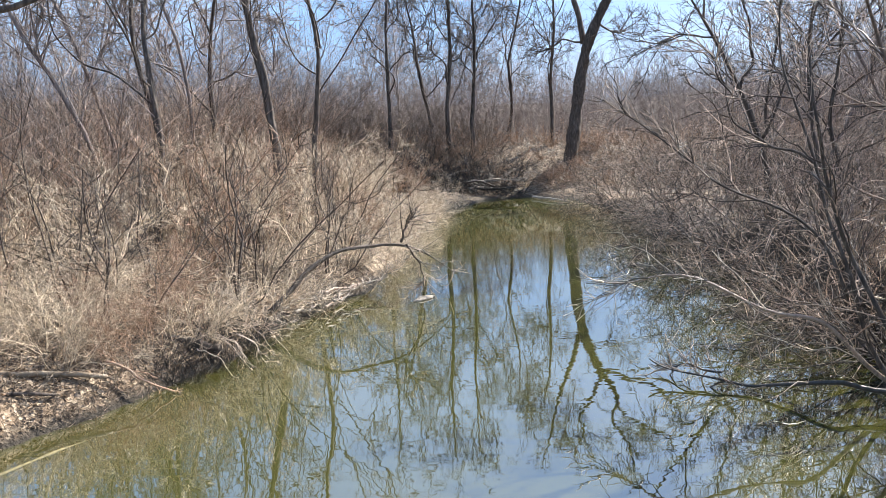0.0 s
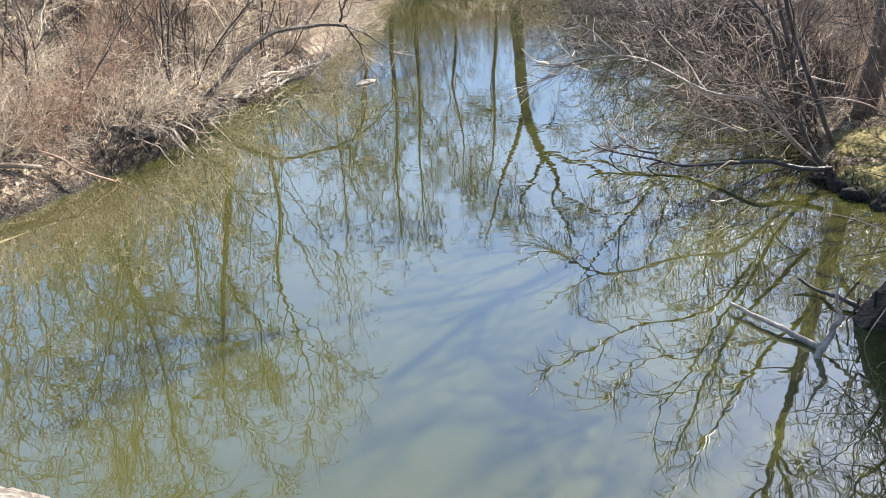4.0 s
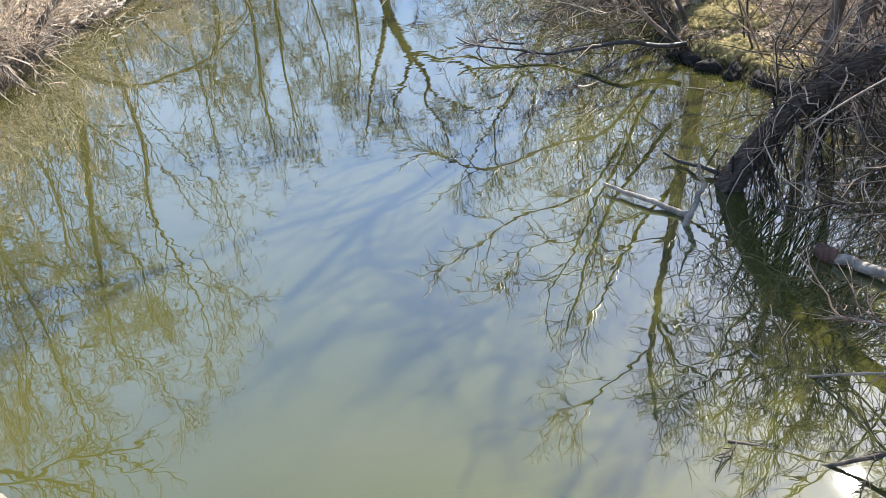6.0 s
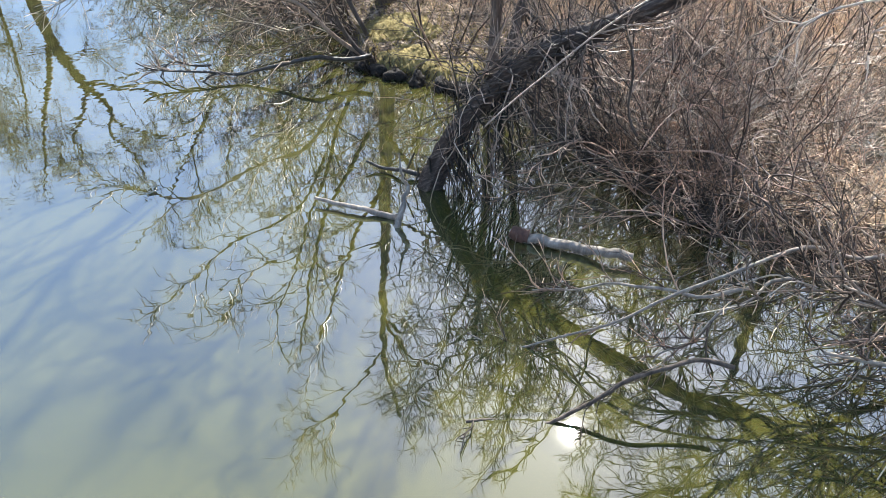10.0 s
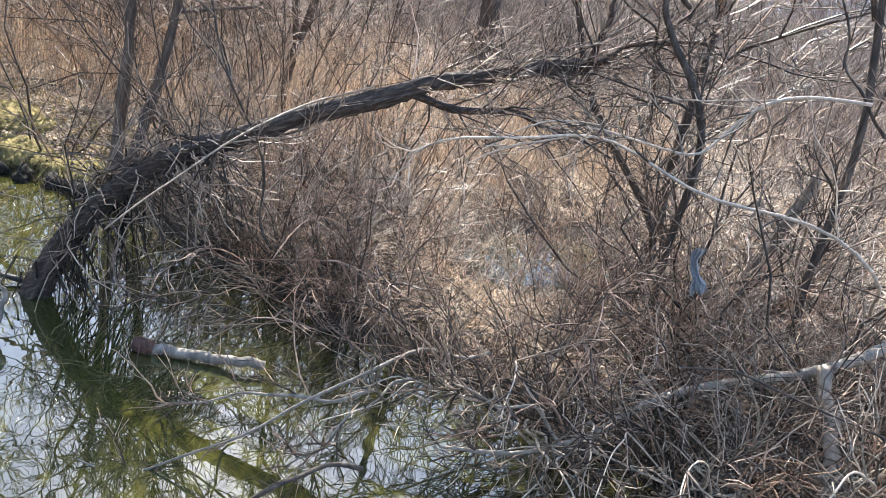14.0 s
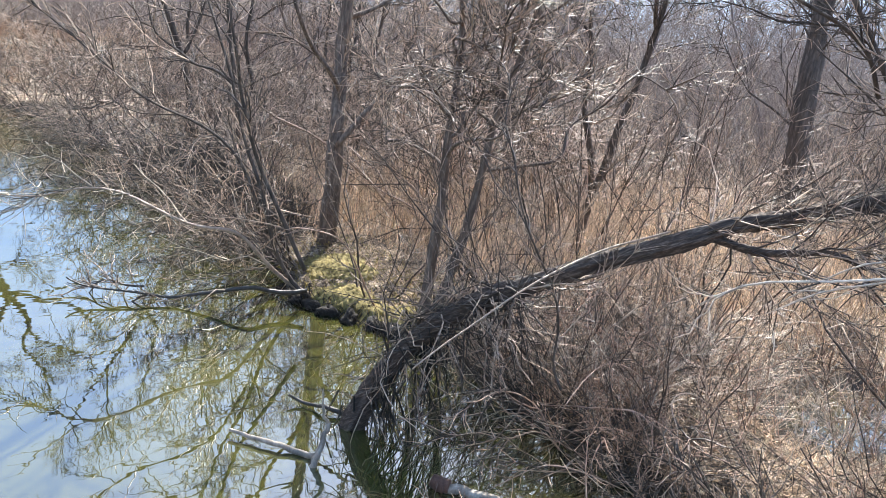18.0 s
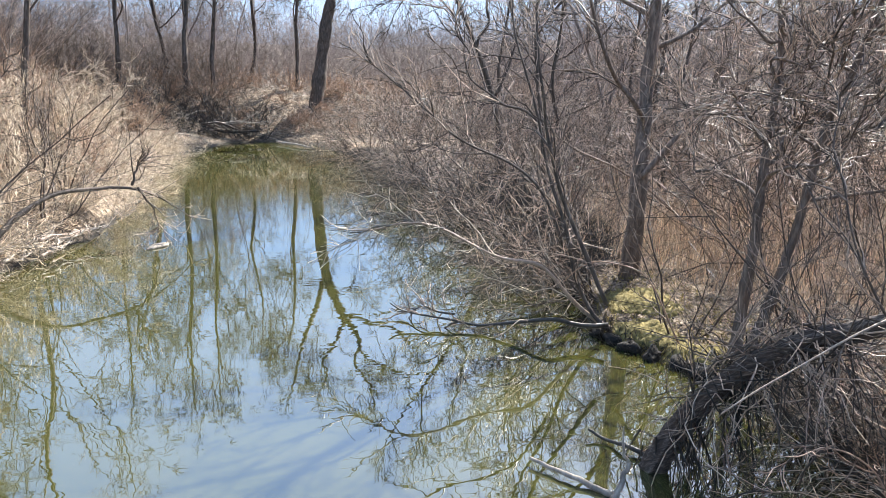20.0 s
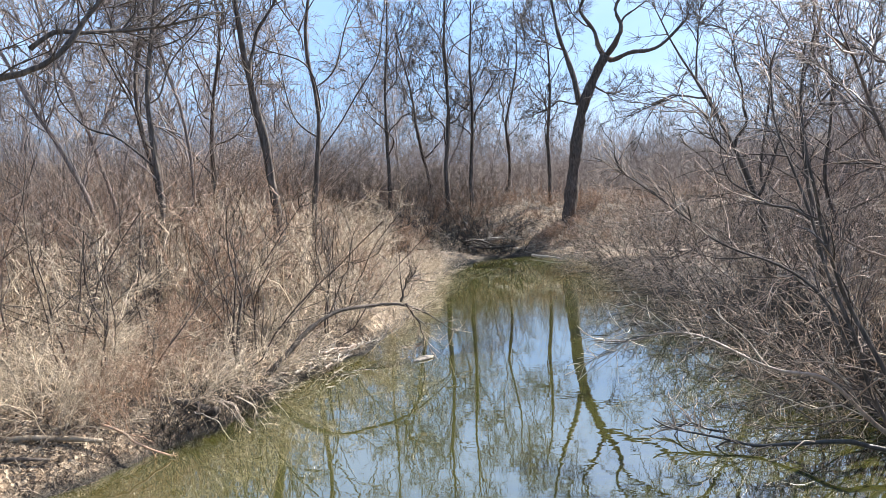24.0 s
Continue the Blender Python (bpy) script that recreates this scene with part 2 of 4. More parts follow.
# ---- the lie of the land ----
RIVER = np.array([(-9, -40), (-8.5, 0), (-7, 5), (-5.5, 8.4), (-4.6, 9.9), (-4.1, 10.9), (-3.7, 12), (-3.1, 14.5), (-2, 16.75), (-1.3, 20),
                  (-1, 27), (0, 33), (2, 37.4), (4, 38), (6, 37.2), (7.2, 33), (7.8, 25), (7.5, 16), (6.6, 11.5), (6.05, 9.5), (6.5, 8.3),
                  (6.7, 7.2), (6.5, 6), (6.4, 4.4), (6.3, 3), (6.2, 1.3), (6.5, -4), (7, -40)], float)
POND = np.array([(8.8, 3.3), (9.8, 4.2), (11.4, 4.2), (13.0, 3.3), (12.8, 2.0), (11.4, 1.5), (10, 2.1), (9.0, 2.6)], float)


def inside(poly, x, y):
    """Distance to a polygon's edge, positive within it."""
    best, odd = np.full(x.shape, 1e9), np.zeros(x.shape, bool)
    for (ax, ay), (bx, by) in zip(poly, np.roll(poly, -1, 0)):
        dx, dy = bx - ax, by - ay
        t = np.clip(((x - ax) * dx + (y - ay) * dy) / (dx * dx + dy * dy), 0, 1)
        best = np.minimum(best, np.hypot(x - ax - t * dx, y - ay - t * dy))
        odd ^= ((ay > y) != (by > y)) & (x < ax + (y - ay) * dx / (dy if dy else 1e-9))
    return np.where(odd, best, -best)


def wavy(x, y):
    return 0.5 * np.sin(1.7 * x + 0.6 * y) + 0.3 * np.sin(0.9 * x - 2.3 * y + 1) + 0.2 * np.sin(4.1 * x + 3.3 * y + 2)


def land(x, y):
    x, y = np.asarray(x, float), np.asarray(y, float)
    d = -inside(RIVER, x, y) + 0.12 * wavy(2 * x, 2 * y)
    left = np.where((x < 3) & (y < 36), 1.0, 0.0)
    steep = 0.55 * left + 0.32 * (1 - left)
    z = np.where(d > 0, steep * (1 - np.exp(-d / 0.45)) + 0.012 * np.minimum(d, 40), np.maximum(-0.9, 0.35 * d))
    far = np.clip((y - 37.5) / 5, 0, 1) * np.clip((d + 0.2) / 1.5, 0, 1)
    z = z + far * far * (3 - 2 * far) * (2.0 + 0.03 * np.clip(y - 42, 0, 60))
    z = z + 7 * np.clip((x - 38) / 45, 0, 1) + 1.5 * np.clip((y - 55) / 40, 0, 1) + 4 * np.clip((-x - 40) / 50, 0, 1)
    z = z + np.where(d > 0.3, 0.07 * wavy(x, y), 0)
    p = inside(POND, x, y)
    return np.where(p > -0.8, np.minimum(z, -0.22 * (p - 0.35)), z)


def on_land(x, y):
    return float(land(np.array([x]), np.array([y]))[0])


xs = np.concatenate([-np.geomspace(1500, 17, 26), np.arange(-16, 18.01, 0.22), np.geomspace(19, 1500, 26)])
ys = np.concatenate([-np.geomspace(1500, 9, 20), np.arange(-8, 14, 0.22), np.arange(14, 48, 0.4), np.geomspace(49, 2000, 26)])
gx, gy = np.meshgrid(xs, ys)
gz = land(gx, gy)
idx = np.arange(gx.size).reshape(gx.shape)
quads = np.stack([idx[:-1, :-1], idx[:-1, 1:], idx[1:, 1:], idx[1:, :-1]], -1).reshape(-1, 4)
ground = new("ground", mesh_of("ground", np.stack([gx, gy, gz], -1).reshape(-1, 3), quads, LITTER))
tagged(ground, "muddy creek banks and marsh covered in dead leaves", "ground", kind="structure")
water = new("water", mesh_of("water", [(-60, -60, 0), (60, -60, 0), (60, 60, 0), (-60, 60, 0)], [(0, 1, 2, 3)], WATER, False))
tagged(water, "still olive green creek water with mirror reflections", "water", kind="structure")


# ---- shrubs ----
def shrub_groups(rng, height, stems, side, twigs, lean, r0, twig_r, wander=0.13, arch=0.0, spread=0.35, bias=(0, 0, 0), droop=0.03, kink=0.28, reach=0.4):
    """Stems, one group each, and twigs of one bare shrub about its own base."""
    k = stems
    az = rng.uniform(0, 2 * np.pi, k)
    out = np.abs(rng.normal(0, lean, k)) + 0.08
    way = np.stack([np.cos(az) * np.sin(out), np.sin(az) * np.sin(out), np.cos(out)], 1) + bias
    base = np.stack([np.cos(az), np.sin(az), 0 * az], 1) * rng.uniform(0, spread, (k, 1)) - [0, 0, 0.12]
    ln = height * rng.uniform(0.6, 1.12, k)
    l1 = shoot(rng, base, way, ln, 8, wander, arch)
    r1 = taper(r0 * rng.uniform(0.6, 1.25, k), np.full(k, twig_r), 8)
    g1 = [[(l1[i:i + 1], r1[i:i + 1])] for i in range(k)]
    s, w, f, own = fork(rng, l1, side, 0.1, 0.9)
    ln2 = height * reach * (1.2 - f) * rng.uniform(0.5, 1.35, len(f)) + 0.25
    l2 = shoot(rng, s, w, ln2, 5, kink, droop)
    g2 = [(l2, taper(twig_r * rng.uniform(1.0, 1.7, len(f)), np.full(len(f), twig_r * 0.7), 5))]
    s, w, f, own = fork(rng, l2, twigs, 0.1, 1.0)
    ln3 = rng.uniform(0.2, 0.7, len(f)) * (0.55 + 0.1 * height)
    h = len(f) // 2
    l3 = shoot(rng, s[:h], w[:h], ln3[:h], 3, 0.4, droop)
    g2.append((l3, taper(np.full(h, twig_r * 0.9), np.full(h, twig_r * 0.45), 3)))
    l3 = shoot(rng, s[h:], w[h:], ln3[h:] * 0.8, 3, 0.45, droop)
    g2.append((l3, taper(np.full(len(f) - h, twig_r * 0.8), np.full(len(f) - h, twig_r * 0.4), 3)))
    return g1, g2


def make_shrub(seed, mat, label, group, twig_mat=None, **kw):
    rng = np.random.default_rng(seed)
    g1, g2 = shrub_groups(rng, **kw)
    ob = thing("shrub", label, "shrub", group)
    for g in g1:
        part("stem", g, mat, ob, sides=5)
    tagged(part("crown", g2, twig_mat or mat, ob), kind="stuff")
    return ob


def scatter(protos, places, seed, turn=(0.0, 6.28)):
    """Copies of shrubs on the land at (x, y, scale)."""
    rng = np.random.default_rng(seed)
    for n, (x, y, s) in enumerate(places):
        src = protos[rng.integers(len(protos))]
        m = Matrix.Translation((x, y, max(on_land(x, y), -0.15))) @ Matrix.Rotation(rng.uniform(*turn), 4, "Z")
        ob = copy_thing(src, m)
        ob.scale = (s * rng.uniform(0.9, 1.15), s * rng.uniform(0.9, 1.15), s)


def remove(protos):
    for p in protos:
        for o in (*p.children_recursive, p):
            bpy.data.objects.remove(o)


def region(rng, n, x0, x1, y0, y1, keep, gap=0.5):
    """About n spaced places in a box that keep() allows."""
    got = []
    for _ in range(n * 30):
        if len(got) >= n:
            break
        x, y = rng.uniform(x0, x1), rng.uniform(y0, y1)
        if keep(x, y) and all((x - q[0]) ** 2 + (y - q[1]) ** 2 > gap * gap for q in got):
            got.append((x, y))
    return got


def bank(x, y):
    """Distance from the creek, positive on land."""
    return -float(inside(RIVER, np.array([x]), np.array([y]))[0])


rng = np.random.default_rng(5)
# the sunny bank: a dense cloud of tan twigs
left_kinds = [make_shrub(10 + i, TAN if i < 3 else RUST, "tan leafless shrub with a dense cloud of fine twigs", "shrubs on the sunny bank",
                         height=3.5, stems=8, side=11, twigs=8, lean=0.65, r0=0.018, twig_r=0.0062, wander=0.24, kink=0.42, reach=0.33) for i in range(4)]
spots = region(rng, 54, -11, -0.5, 11, 34, lambda x, y: (1.1 if 14 < y < 17.5 else 0.5) < bank(x, y) < 9, 0.85)
scatter(left_kinds, [(x, y, rng.uniform(0.75, 1.15) * (0.68 if y < 13.5 else 1.0 if y < 17 else min(1.0, 0.42 + 0.22 * bank(x, y)))) for x, y in spots], 6)
scatter(left_kinds, [(x, y, rng.uniform(0.32, 0.5)) for x, y in region(rng, 14, -9, -4.4, 10.1, 12.6, lambda x, y: 0.25 < bank(x, y) < 4, 0.6)], 66)
remove(left_kinds)
edge_kinds = [make_shrub(20 + i, TAN, "tan shrub arching out over the creek", "shrubs on the sunny bank", ASH if i == 1 else TAN,
                         height=2.7, stems=8, side=10, twigs=6, lean=0.6, r0=0.015, twig_r=0.007, wander=0.22, bias=(0.5, -0.15, 0), droop=-0.03) for i in range(3)]
spots = region(rng, 26, -5, 0.6, 11.5, 34, lambda x, y: 0.0 < bank(x, y) < 0.7 and not 14.3 < y < 17.2, 0.7)
scatter(edge_kinds, [(x, y, rng.uniform(0.6, 1.05) * (0.6 if y < 18.5 else 0.5)) for x, y in spots], 16, (-0.5, 0.5))
remove(edge_kinds)
dark_kinds = [make_shrub(25 + i, TRUNK, "thin dark-stemmed sapling among tan shrubs", "saplings on the sunny bank",
                         height=3.4, stems=4, side=8, twigs=3, lean=0.45, r0=0.022, twig_r=0.0065, wander=0.16, spread=0.2) for i in range(3)]
spots = region(rng, 26, -11, -2, 11.5, 24, lambda x, y: 0.6 < bank(x, y) < 7, 1.2)
scatter(dark_kinds, [(x, y, rng.uniform(0.7, 1.1)) for x, y in spots], 17)
remove(dark_kinds)

# the marsh bank: shrubs that hang over the water
over_kinds = [make_shrub(30 + i, TRUNK, "grey-brown leafless shrub leaning over the water", "shrubs on the marsh bank", GREY,
                         height=3.5, stems=9, side=9, twigs=6, lean=0.7, r0=0.022, twig_r=0.0062, kink=0.4, wander=0.3, bias=(-1.1, -0.15, -0.35), droop=-0.03) for i in range(4)]
spots = [(6.8, 11.0, 0.9), (7.0, 12.0, 1.05), (7.4, 13.4, 1.0), (6.8, 12.6, 0.8), (7.2, 15.0, 1.1), (7.8, 17.0, 1.1), (7.2, 18.2, 0.9), (7.7, 19.4, 1.05), (7.9, 22.0, 1.1), (8.0, 25, 1.1),
         (7.8, 28.3, 1.1), (7.4, 31.5, 1.0), (7.2, 34.5, 0.9)]
scatter(over_kinds, spots, 26, (-0.5, 0.5))
remove(over_kinds)
right_kinds = [make_shrub(40 + i, GREY, "grey-brown leafless shrub on the marsh bank", "shrubs on the marsh bank",
                          height=4.4, stems=9, side=10, twigs=6, lean=0.45, r0=0.024, twig_r=0.0075, wander=0.24) for i in range(4)]
spots = region(rng, 42, 7, 20, 9.5, 36, lambda x, y: 0.6 < bank(x, y) < 10 and not (y < 13 and x < 10), 1.1)
spots = [(x, y, rng.uniform(0.8, 1.2)) for x, y in spots]
spots += [(11.2, 10.8, 0.8), (15.5, 8, 0.8), (13.8, 12, 1.0)]
scatter(right_kinds, spots, 7)
remove(right_kinds)

bank_kinds = [make_shrub(45 + i, RUST, "low brown brush on the far bank", "brush on the far bank", RUST,
                         height=1.6, stems=9, side=8, twigs=4, lean=0.8, r0=0.016, twig_r=0.011, wander=0.25) for i in range(2)]
spots = region(rng, 26, -2, 12, 38.4, 43, lambda x, y: bank(x, y) > 0.5, 0.8) + [(5.6, 39.2), (6.2, 39.6), (6.6, 39.9), (5.2, 38.8), (7.2, 39.8), (6.9, 40.2)]
scatter(bank_kinds, [(x, y, rng.uniform(0.3, 0.75)) for x, y in spots], 47)
remove(bank_kinds)

# the tangle under and behind the fallen trunk
TANGLE = ((MAROON, ASH), (RUST, GREY), (TRUNK, MAROON), (GREY, ASH), (MAROON, RUST))
tangle_kinds = [make_shrub(50 + i, TANGLE[i][0], "brown tangle of bare arching shoots", "tangled shrubs by the fallen trunk", TANGLE[i][1],
                           height=2.4, stems=8, side=8, twigs=4, lean=0.95, r0=0.014, twig_r=0.005, kink=0.2, wander=0.2, bias=(-0.35, 0.1, -0.1), droop=-0.02, reach=0.5) for i in range(5)]
spots = region(rng, 32, 6.3, 12.5, -3, 4.6, lambda x, y: -0.1 < bank(x, y) < 6 and not (66 < math.degrees(math.atan2(x, y)) < 75 and 6.6 < math.hypot(x, y) < 12) and float(inside(POND, np.array([x]), np.array([y]))[0]) < -0.1, 0.6)
spots = [(x, y, (0.5 if 63 < math.degrees(math.atan2(x, y)) < 83 and math.hypot(x, y) < 11 else 1.0) * (rng.uniform(0.6, 1.0) if y < 3.0 else rng.uniform(0.45, 0.75))) for x, y in spots]
spots += [(9.2, 0.2, 0.9), (9.0, -1.0, 1.0), (10.0, 0.6, 1.0), (10.4, -0.8, 1.1), (9.6, 1.5, 0.8), (11.2, 0.4, 1.1), (8.4, 1.5, 0.7), (6.5, 1.3, 0.5), (6.4, 2.1, 0.45), (6.4, 3.8, 0.55), (7.3, 0.4, 0.8), (7.4, -0.7, 0.8)]
scatter(tangle_kinds, spots, 8, (-0.9, 0.9))
remove(tangle_kinds)
sprawl_kinds = [make_shrub(56 + i, (ASH, ASH, MAROON, TRUNK)[i], "sprawling shrub of long bare criss-crossing shoots", "sprawling shrubs in the tangle", (ASH, ASH, ASH, MAROON)[i],
                           height=2.1, stems=7, side=8, twigs=4, lean=1.15, r0=0.013, twig_r=0.0048, kink=0.16, wander=0.13, bias=(-0.3, 0.0, 0.0), droop=-0.02, reach=0.45) for i in range(4)]
spots = region(rng, 40, 6.2, 9.8, -2.6, 6.6, lambda x, y: bank(x, y) > -0.05, 0.62)
scatter(sprawl_kinds, [(x, y, rng.uniform(0.6, 1.05) * (0.95 if y > 3.4 else 0.75 if 62 < math.degrees(math.atan2(x, y)) < 77 else 1.0)) for x, y in spots] + [(6.45, 3.4, 0.9), (6.6, 4.3, 0.95), (6.7, 5.1, 0.95), (6.75, 5.9, 0.9), (7.4, 4.7, 1.0), (7.5, 5.6, 1.0)], 18)
remove(sprawl_kinds)
cane_kinds = [make_shrub(60 + i, TRUNK if i else GREY, "tall grey shrub with crooked canes", "tangled shrubs by the fallen trunk", GREY,
                         height=4.6, stems=8, side=7, twigs=4, lean=0.65, r0=0.028, twig_r=0.0062, kink=0.36, wander=0.36, reach=0.45) for i in range(3)]
spots = [(8.6, 0.6, 0.9), (8.2, -1.4, 0.9), (10.5, 0.2, 1.0), (7.8, -3.0, 0.9), (14.6, -0.5, 1.1), (11.5, -2.0, 1.1), (7.4, 0.2, 0.7), (9.4, 1.0, 0.8), (9.8, -1.2, 0.9), (12.2, 0.8, 1.0), (9.6, 5.2, 0.8), (8.5, 4.6, 0.7)]
scatter(cane_kinds, spots, 9)
remove(cane_kinds)
fine_kinds = [make_shrub(63 + i, TRUNK, "open grey shrub with thin upright stems", "shrubs behind the fallen trunk", GREY,
                         height=3.9, stems=4, side=7, twigs=5, lean=0.4, r0=0.018, twig_r=0.0046, kink=0.26, wander=0.16, bias=(-0.2, -0.05, 0), reach=0.42) for i in range(3)]
reed_kinds = [make_shrub(67 + i, TRUNK, "thin dark sapling standing among dry reeds", "saplings in the reeds", GREY,
                         height=4.2, stems=3, side=10, twigs=6, lean=0.28, r0=0.016, twig_r=0.005, kink=0.22, wander=0.1, spread=0.5, reach=0.3) for i in range(3)]
spots = [(8.2, 5.9, 0.9), (9.0, 6.6, 1.0), (9.9, 7.4, 1.05), (8.9, 4.9, 0.8), (10.6, 6.0, 1.1), (8.0, 7.6, 1.0), (10.9, 8.6, 1.1), (9.4, 8.4, 0.95), (12.2, 7.0, 1.1), (11.2, 5.0, 1.0), (12.6, 9.4, 1.1), (13.4, 6.0, 1.1)]
scatter(reed_kinds, spots, 20)
remove(reed_kinds)
spots = [(6.75, 6.4, 0.8), (7.6, 6.6, 0.9), (7.0, 9.0, 0.9), (6.7, 5.6, 0.75)]
scatter(fine_kinds, spots, 19)
remove(fine_kinds)


# ---- brush and reeds that nobody could count ----
def brush(name, label, category, mat, seed, n, box, keep, height, r, twigs=4, lean=0.2):
    """One mass of thin stems with side twigs."""
    rng = np.random.default_rng(seed)
    x = rng.uniform(box[0], box[1], n * 3)
    y = rng.uniform(box[2], box[3], n * 3)
    ok = keep(x, y)
    x, y = x[ok][:n], y[ok][:n]
    k = len(x)
    way = np.stack([rng.normal(0, lean, k), rng.normal(0, lean, k), np.ones(k)], 1)
    l1 = shoot(rng, np.stack([x, y, land(x, y) - 0.05], 1), way, height * (0.3 + 1.15 * rng.beta(1.4, 3.0, k)) * (1 + 0.4 * wavy(0.11 * x, 0.11 * y)), 3, 0.14)
    groups = [(l1, taper(r * rng.uniform(0.7, 1.3, k), np.full(k, r * 0.4), 3))]
    if twigs:
        s, w, f, own = fork(rng, l1, twigs, 0.25, 0.6)
        l2 = shoot(rng, s, w, height * 0.3 * rng.uniform(0.4, 1.2, len(f)), 2, 0.15, 0.05)
        groups.append((l2, taper(np.full(len(f), r * 0.6), np.full(len(f), r * 0.3), 2)))
    ob = new(name, mesh_of(name, *tubes(groups), mat))
    return tagged(ob, label, category, kind="stuff")


def off_creek(lo, hi):
    return lambda x, y: (-inside(RIVER, x, y) > lo) & (-inside(RIVER, x, y) < hi) & (inside(POND, x, y) < -0.2)


brush("reeds", "dry orange-tan reeds standing in the marsh", "reeds", REED, 70, 9000, (7.2, 24, 2.5, 17), lambda x, y: off_creek(0.8, 16)(x, y) & ~((x < 8.6) & (y > 8.2) & (y < 12)) & ~((x / y > 1.0) & (np.hypot(x, y) < 10.3)), 1.6, 0.0065, 1, 0.16)
brush("thicket", "dense grey brush behind the marsh", "thicket", GREY, 71, 4500, (15, 46, -14, 45), off_creek(8, 38), 4.4, 0.0105, 5, 0.5)
brush("thicket", "dense tan brush behind the sunny bank", "thicket", GREY, 72, 4200, (-36, -7, 8, 46), off_creek(7, 30), 6.2, 0.0095, 7, 0.7)
brush("thicket", "pale tan brush behind the sunny bank", "thicket", RUST, 90, 2600, (-34, -7, 10, 44), off_creek(6, 28), 4.8, 0.0095, 6, 0.7)
brush("thicket", "tangled brown brush on the far bank", "thicket", RUST, 73, 1500, (-14, 22, 38.8, 47), off_creek(0.8, 30), 1.7, 0.012, 5, 0.9)
# the far masses get their haze from the bark colour
brush("thicket", "grey brush on the slope behind the far bank", "thicket", HAZE_BARK, 79, 5200, (-24, 34, 44, 60), off_creek(4, 40), 5.0, 0.0105, 7, 0.95)
brush("thicket", "far hazy brush under the woods", "thicket", HAZE_BARK, 74, 4500, (-80, 90, 58, 110), off_creek(12, 200), 7.5, 0.018, 6, 0.8)
brush("thicket", "far hazy brush across the marsh", "thicket", HAZE_BARK, 75, 4500, (45, 110, -50, 60), off_creek(12, 200), 9.5, 0.022, 6, 0.5)
brush("thicket", "tall grey-brown brush rising behind the reeds", "thicket", HAZE_BARK, 83, 3600, (22, 62, -10, 55), off_creek(12, 60), 8.0, 0.014, 6, 0.45)
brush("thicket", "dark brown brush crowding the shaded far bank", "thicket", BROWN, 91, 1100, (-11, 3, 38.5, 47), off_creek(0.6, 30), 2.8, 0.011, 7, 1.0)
brush("thicket", "black wet deadfall brush at the far waterline", "thicket", WET_AND_SHADE, 82, 420, (-3, 4.2, 37.4, 40.2), off_creek(0.05, 6), 1.6, 0.022, 4, 1.3)
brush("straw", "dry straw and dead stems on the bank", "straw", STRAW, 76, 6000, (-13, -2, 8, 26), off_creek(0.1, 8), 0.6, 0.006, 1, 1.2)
brush("straw", "dry straw and dead stems in the marsh", "straw", REED, 77, 12000, (6, 13, 2, 8), off_creek(0.3, 7), 0.3, 0.0065, 1, 3.0)
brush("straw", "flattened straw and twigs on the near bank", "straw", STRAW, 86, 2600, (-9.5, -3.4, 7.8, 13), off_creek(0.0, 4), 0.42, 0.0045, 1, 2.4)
brush("brushwood", "dead roots and stems hanging from the undercut bank", "brushwood", GREY, 87, 900, (-6.6, -2.6, 8, 15), off_creek(-0.12, 0.22), 0.45, 0.005, 2, 1.6)
# roots coloured black to put shade into the undercut hollow
brush("brushwood", "black roots standing in for shade in the hollow of the bank", "brushwood", WET_AND_SHADE, 88, 500, (-4.9, -3.0, 10.7, 13.4), off_creek(-0.2, 0.35), 0.6, 0.007, 3, 1.2)
brush("dry_grass", "matted dry tan grass behind the mossy bank", "grass", REED, 81, 15000, (7.1, 16, 4.6, 14), off_creek(0.9, 9), 0.3, 0.006, 1, 2.6)
# near-black stems darken the gaps where the tangle would be in shade
brush("brushwood", "black dead stems standing in for shade at the marsh edge", "brushwood", WET_AND_SHADE, 84, 700, (5.9, 8.6, -3.5, 7.2), lambda x, y: off_creek(-0.3, 0.25)(x, y) & ~((x / np.maximum(y, 0.1) > 2.3) & (x / np.maximum(y, 0.1) < 5.2) & (x > 7)), 1.0, 0.006, 4, 1.0)
# the shade beneath the overhanging shrubs, put in as black stems
brush("brushwood", "black dead stems standing in for shade under the leaning shrubs", "brushwood", WET_AND_SHADE, 85, 1400, (6.6, 9, 12.3, 21), off_creek(-0.3, 1.2), 1.3, 0.008, 4, 1.0)
# a black fringe draws the deep shadow below the moss edge
brush("brushwood", "black stems standing in for shadow under the mossy lip of the bank", "brushwood", WET_AND_SHADE, 89, 1500, (5.7, 7.2, 7.0, 10.2), off_creek(-0.2, 0.12), 0.24, 0.009, 3, 1.2)
brush("brushwood", "broken dead stems littering the far bank", "brushwood", PALE, 78, 700, (-8, 16, 37.5, 46), off_creek(0.1, 9), 1.6, 0.018, 1, 2.2)
brush("moss_tufts", "yellow-green moss and short grass on the bank", "moss", MOSS, 80, 3000, (5.9, 8.4, 7.8, 12), off_creek(0.0, 2.0), 0.15, 0.007, 1, 1.0)


# ---- trees ----
def limb_line(points, n):
    """n points on a smooth line through a few."""
    p = np.array(points, float)
    s = np.r_[0, np.cumsum(np.linalg.norm(np.diff(p, axis=0), axis=1))]
    t = np.linspace(0, s[-1], n)
    q = np.stack([np.interp(t, s, p[:, i]) for i in range(3)], 1)
    for _ in range(2):
        q[1:-1] = 0.25 * q[:-2] + 0.5 * q[1:-1] + 0.25 * q[2:]
    return q


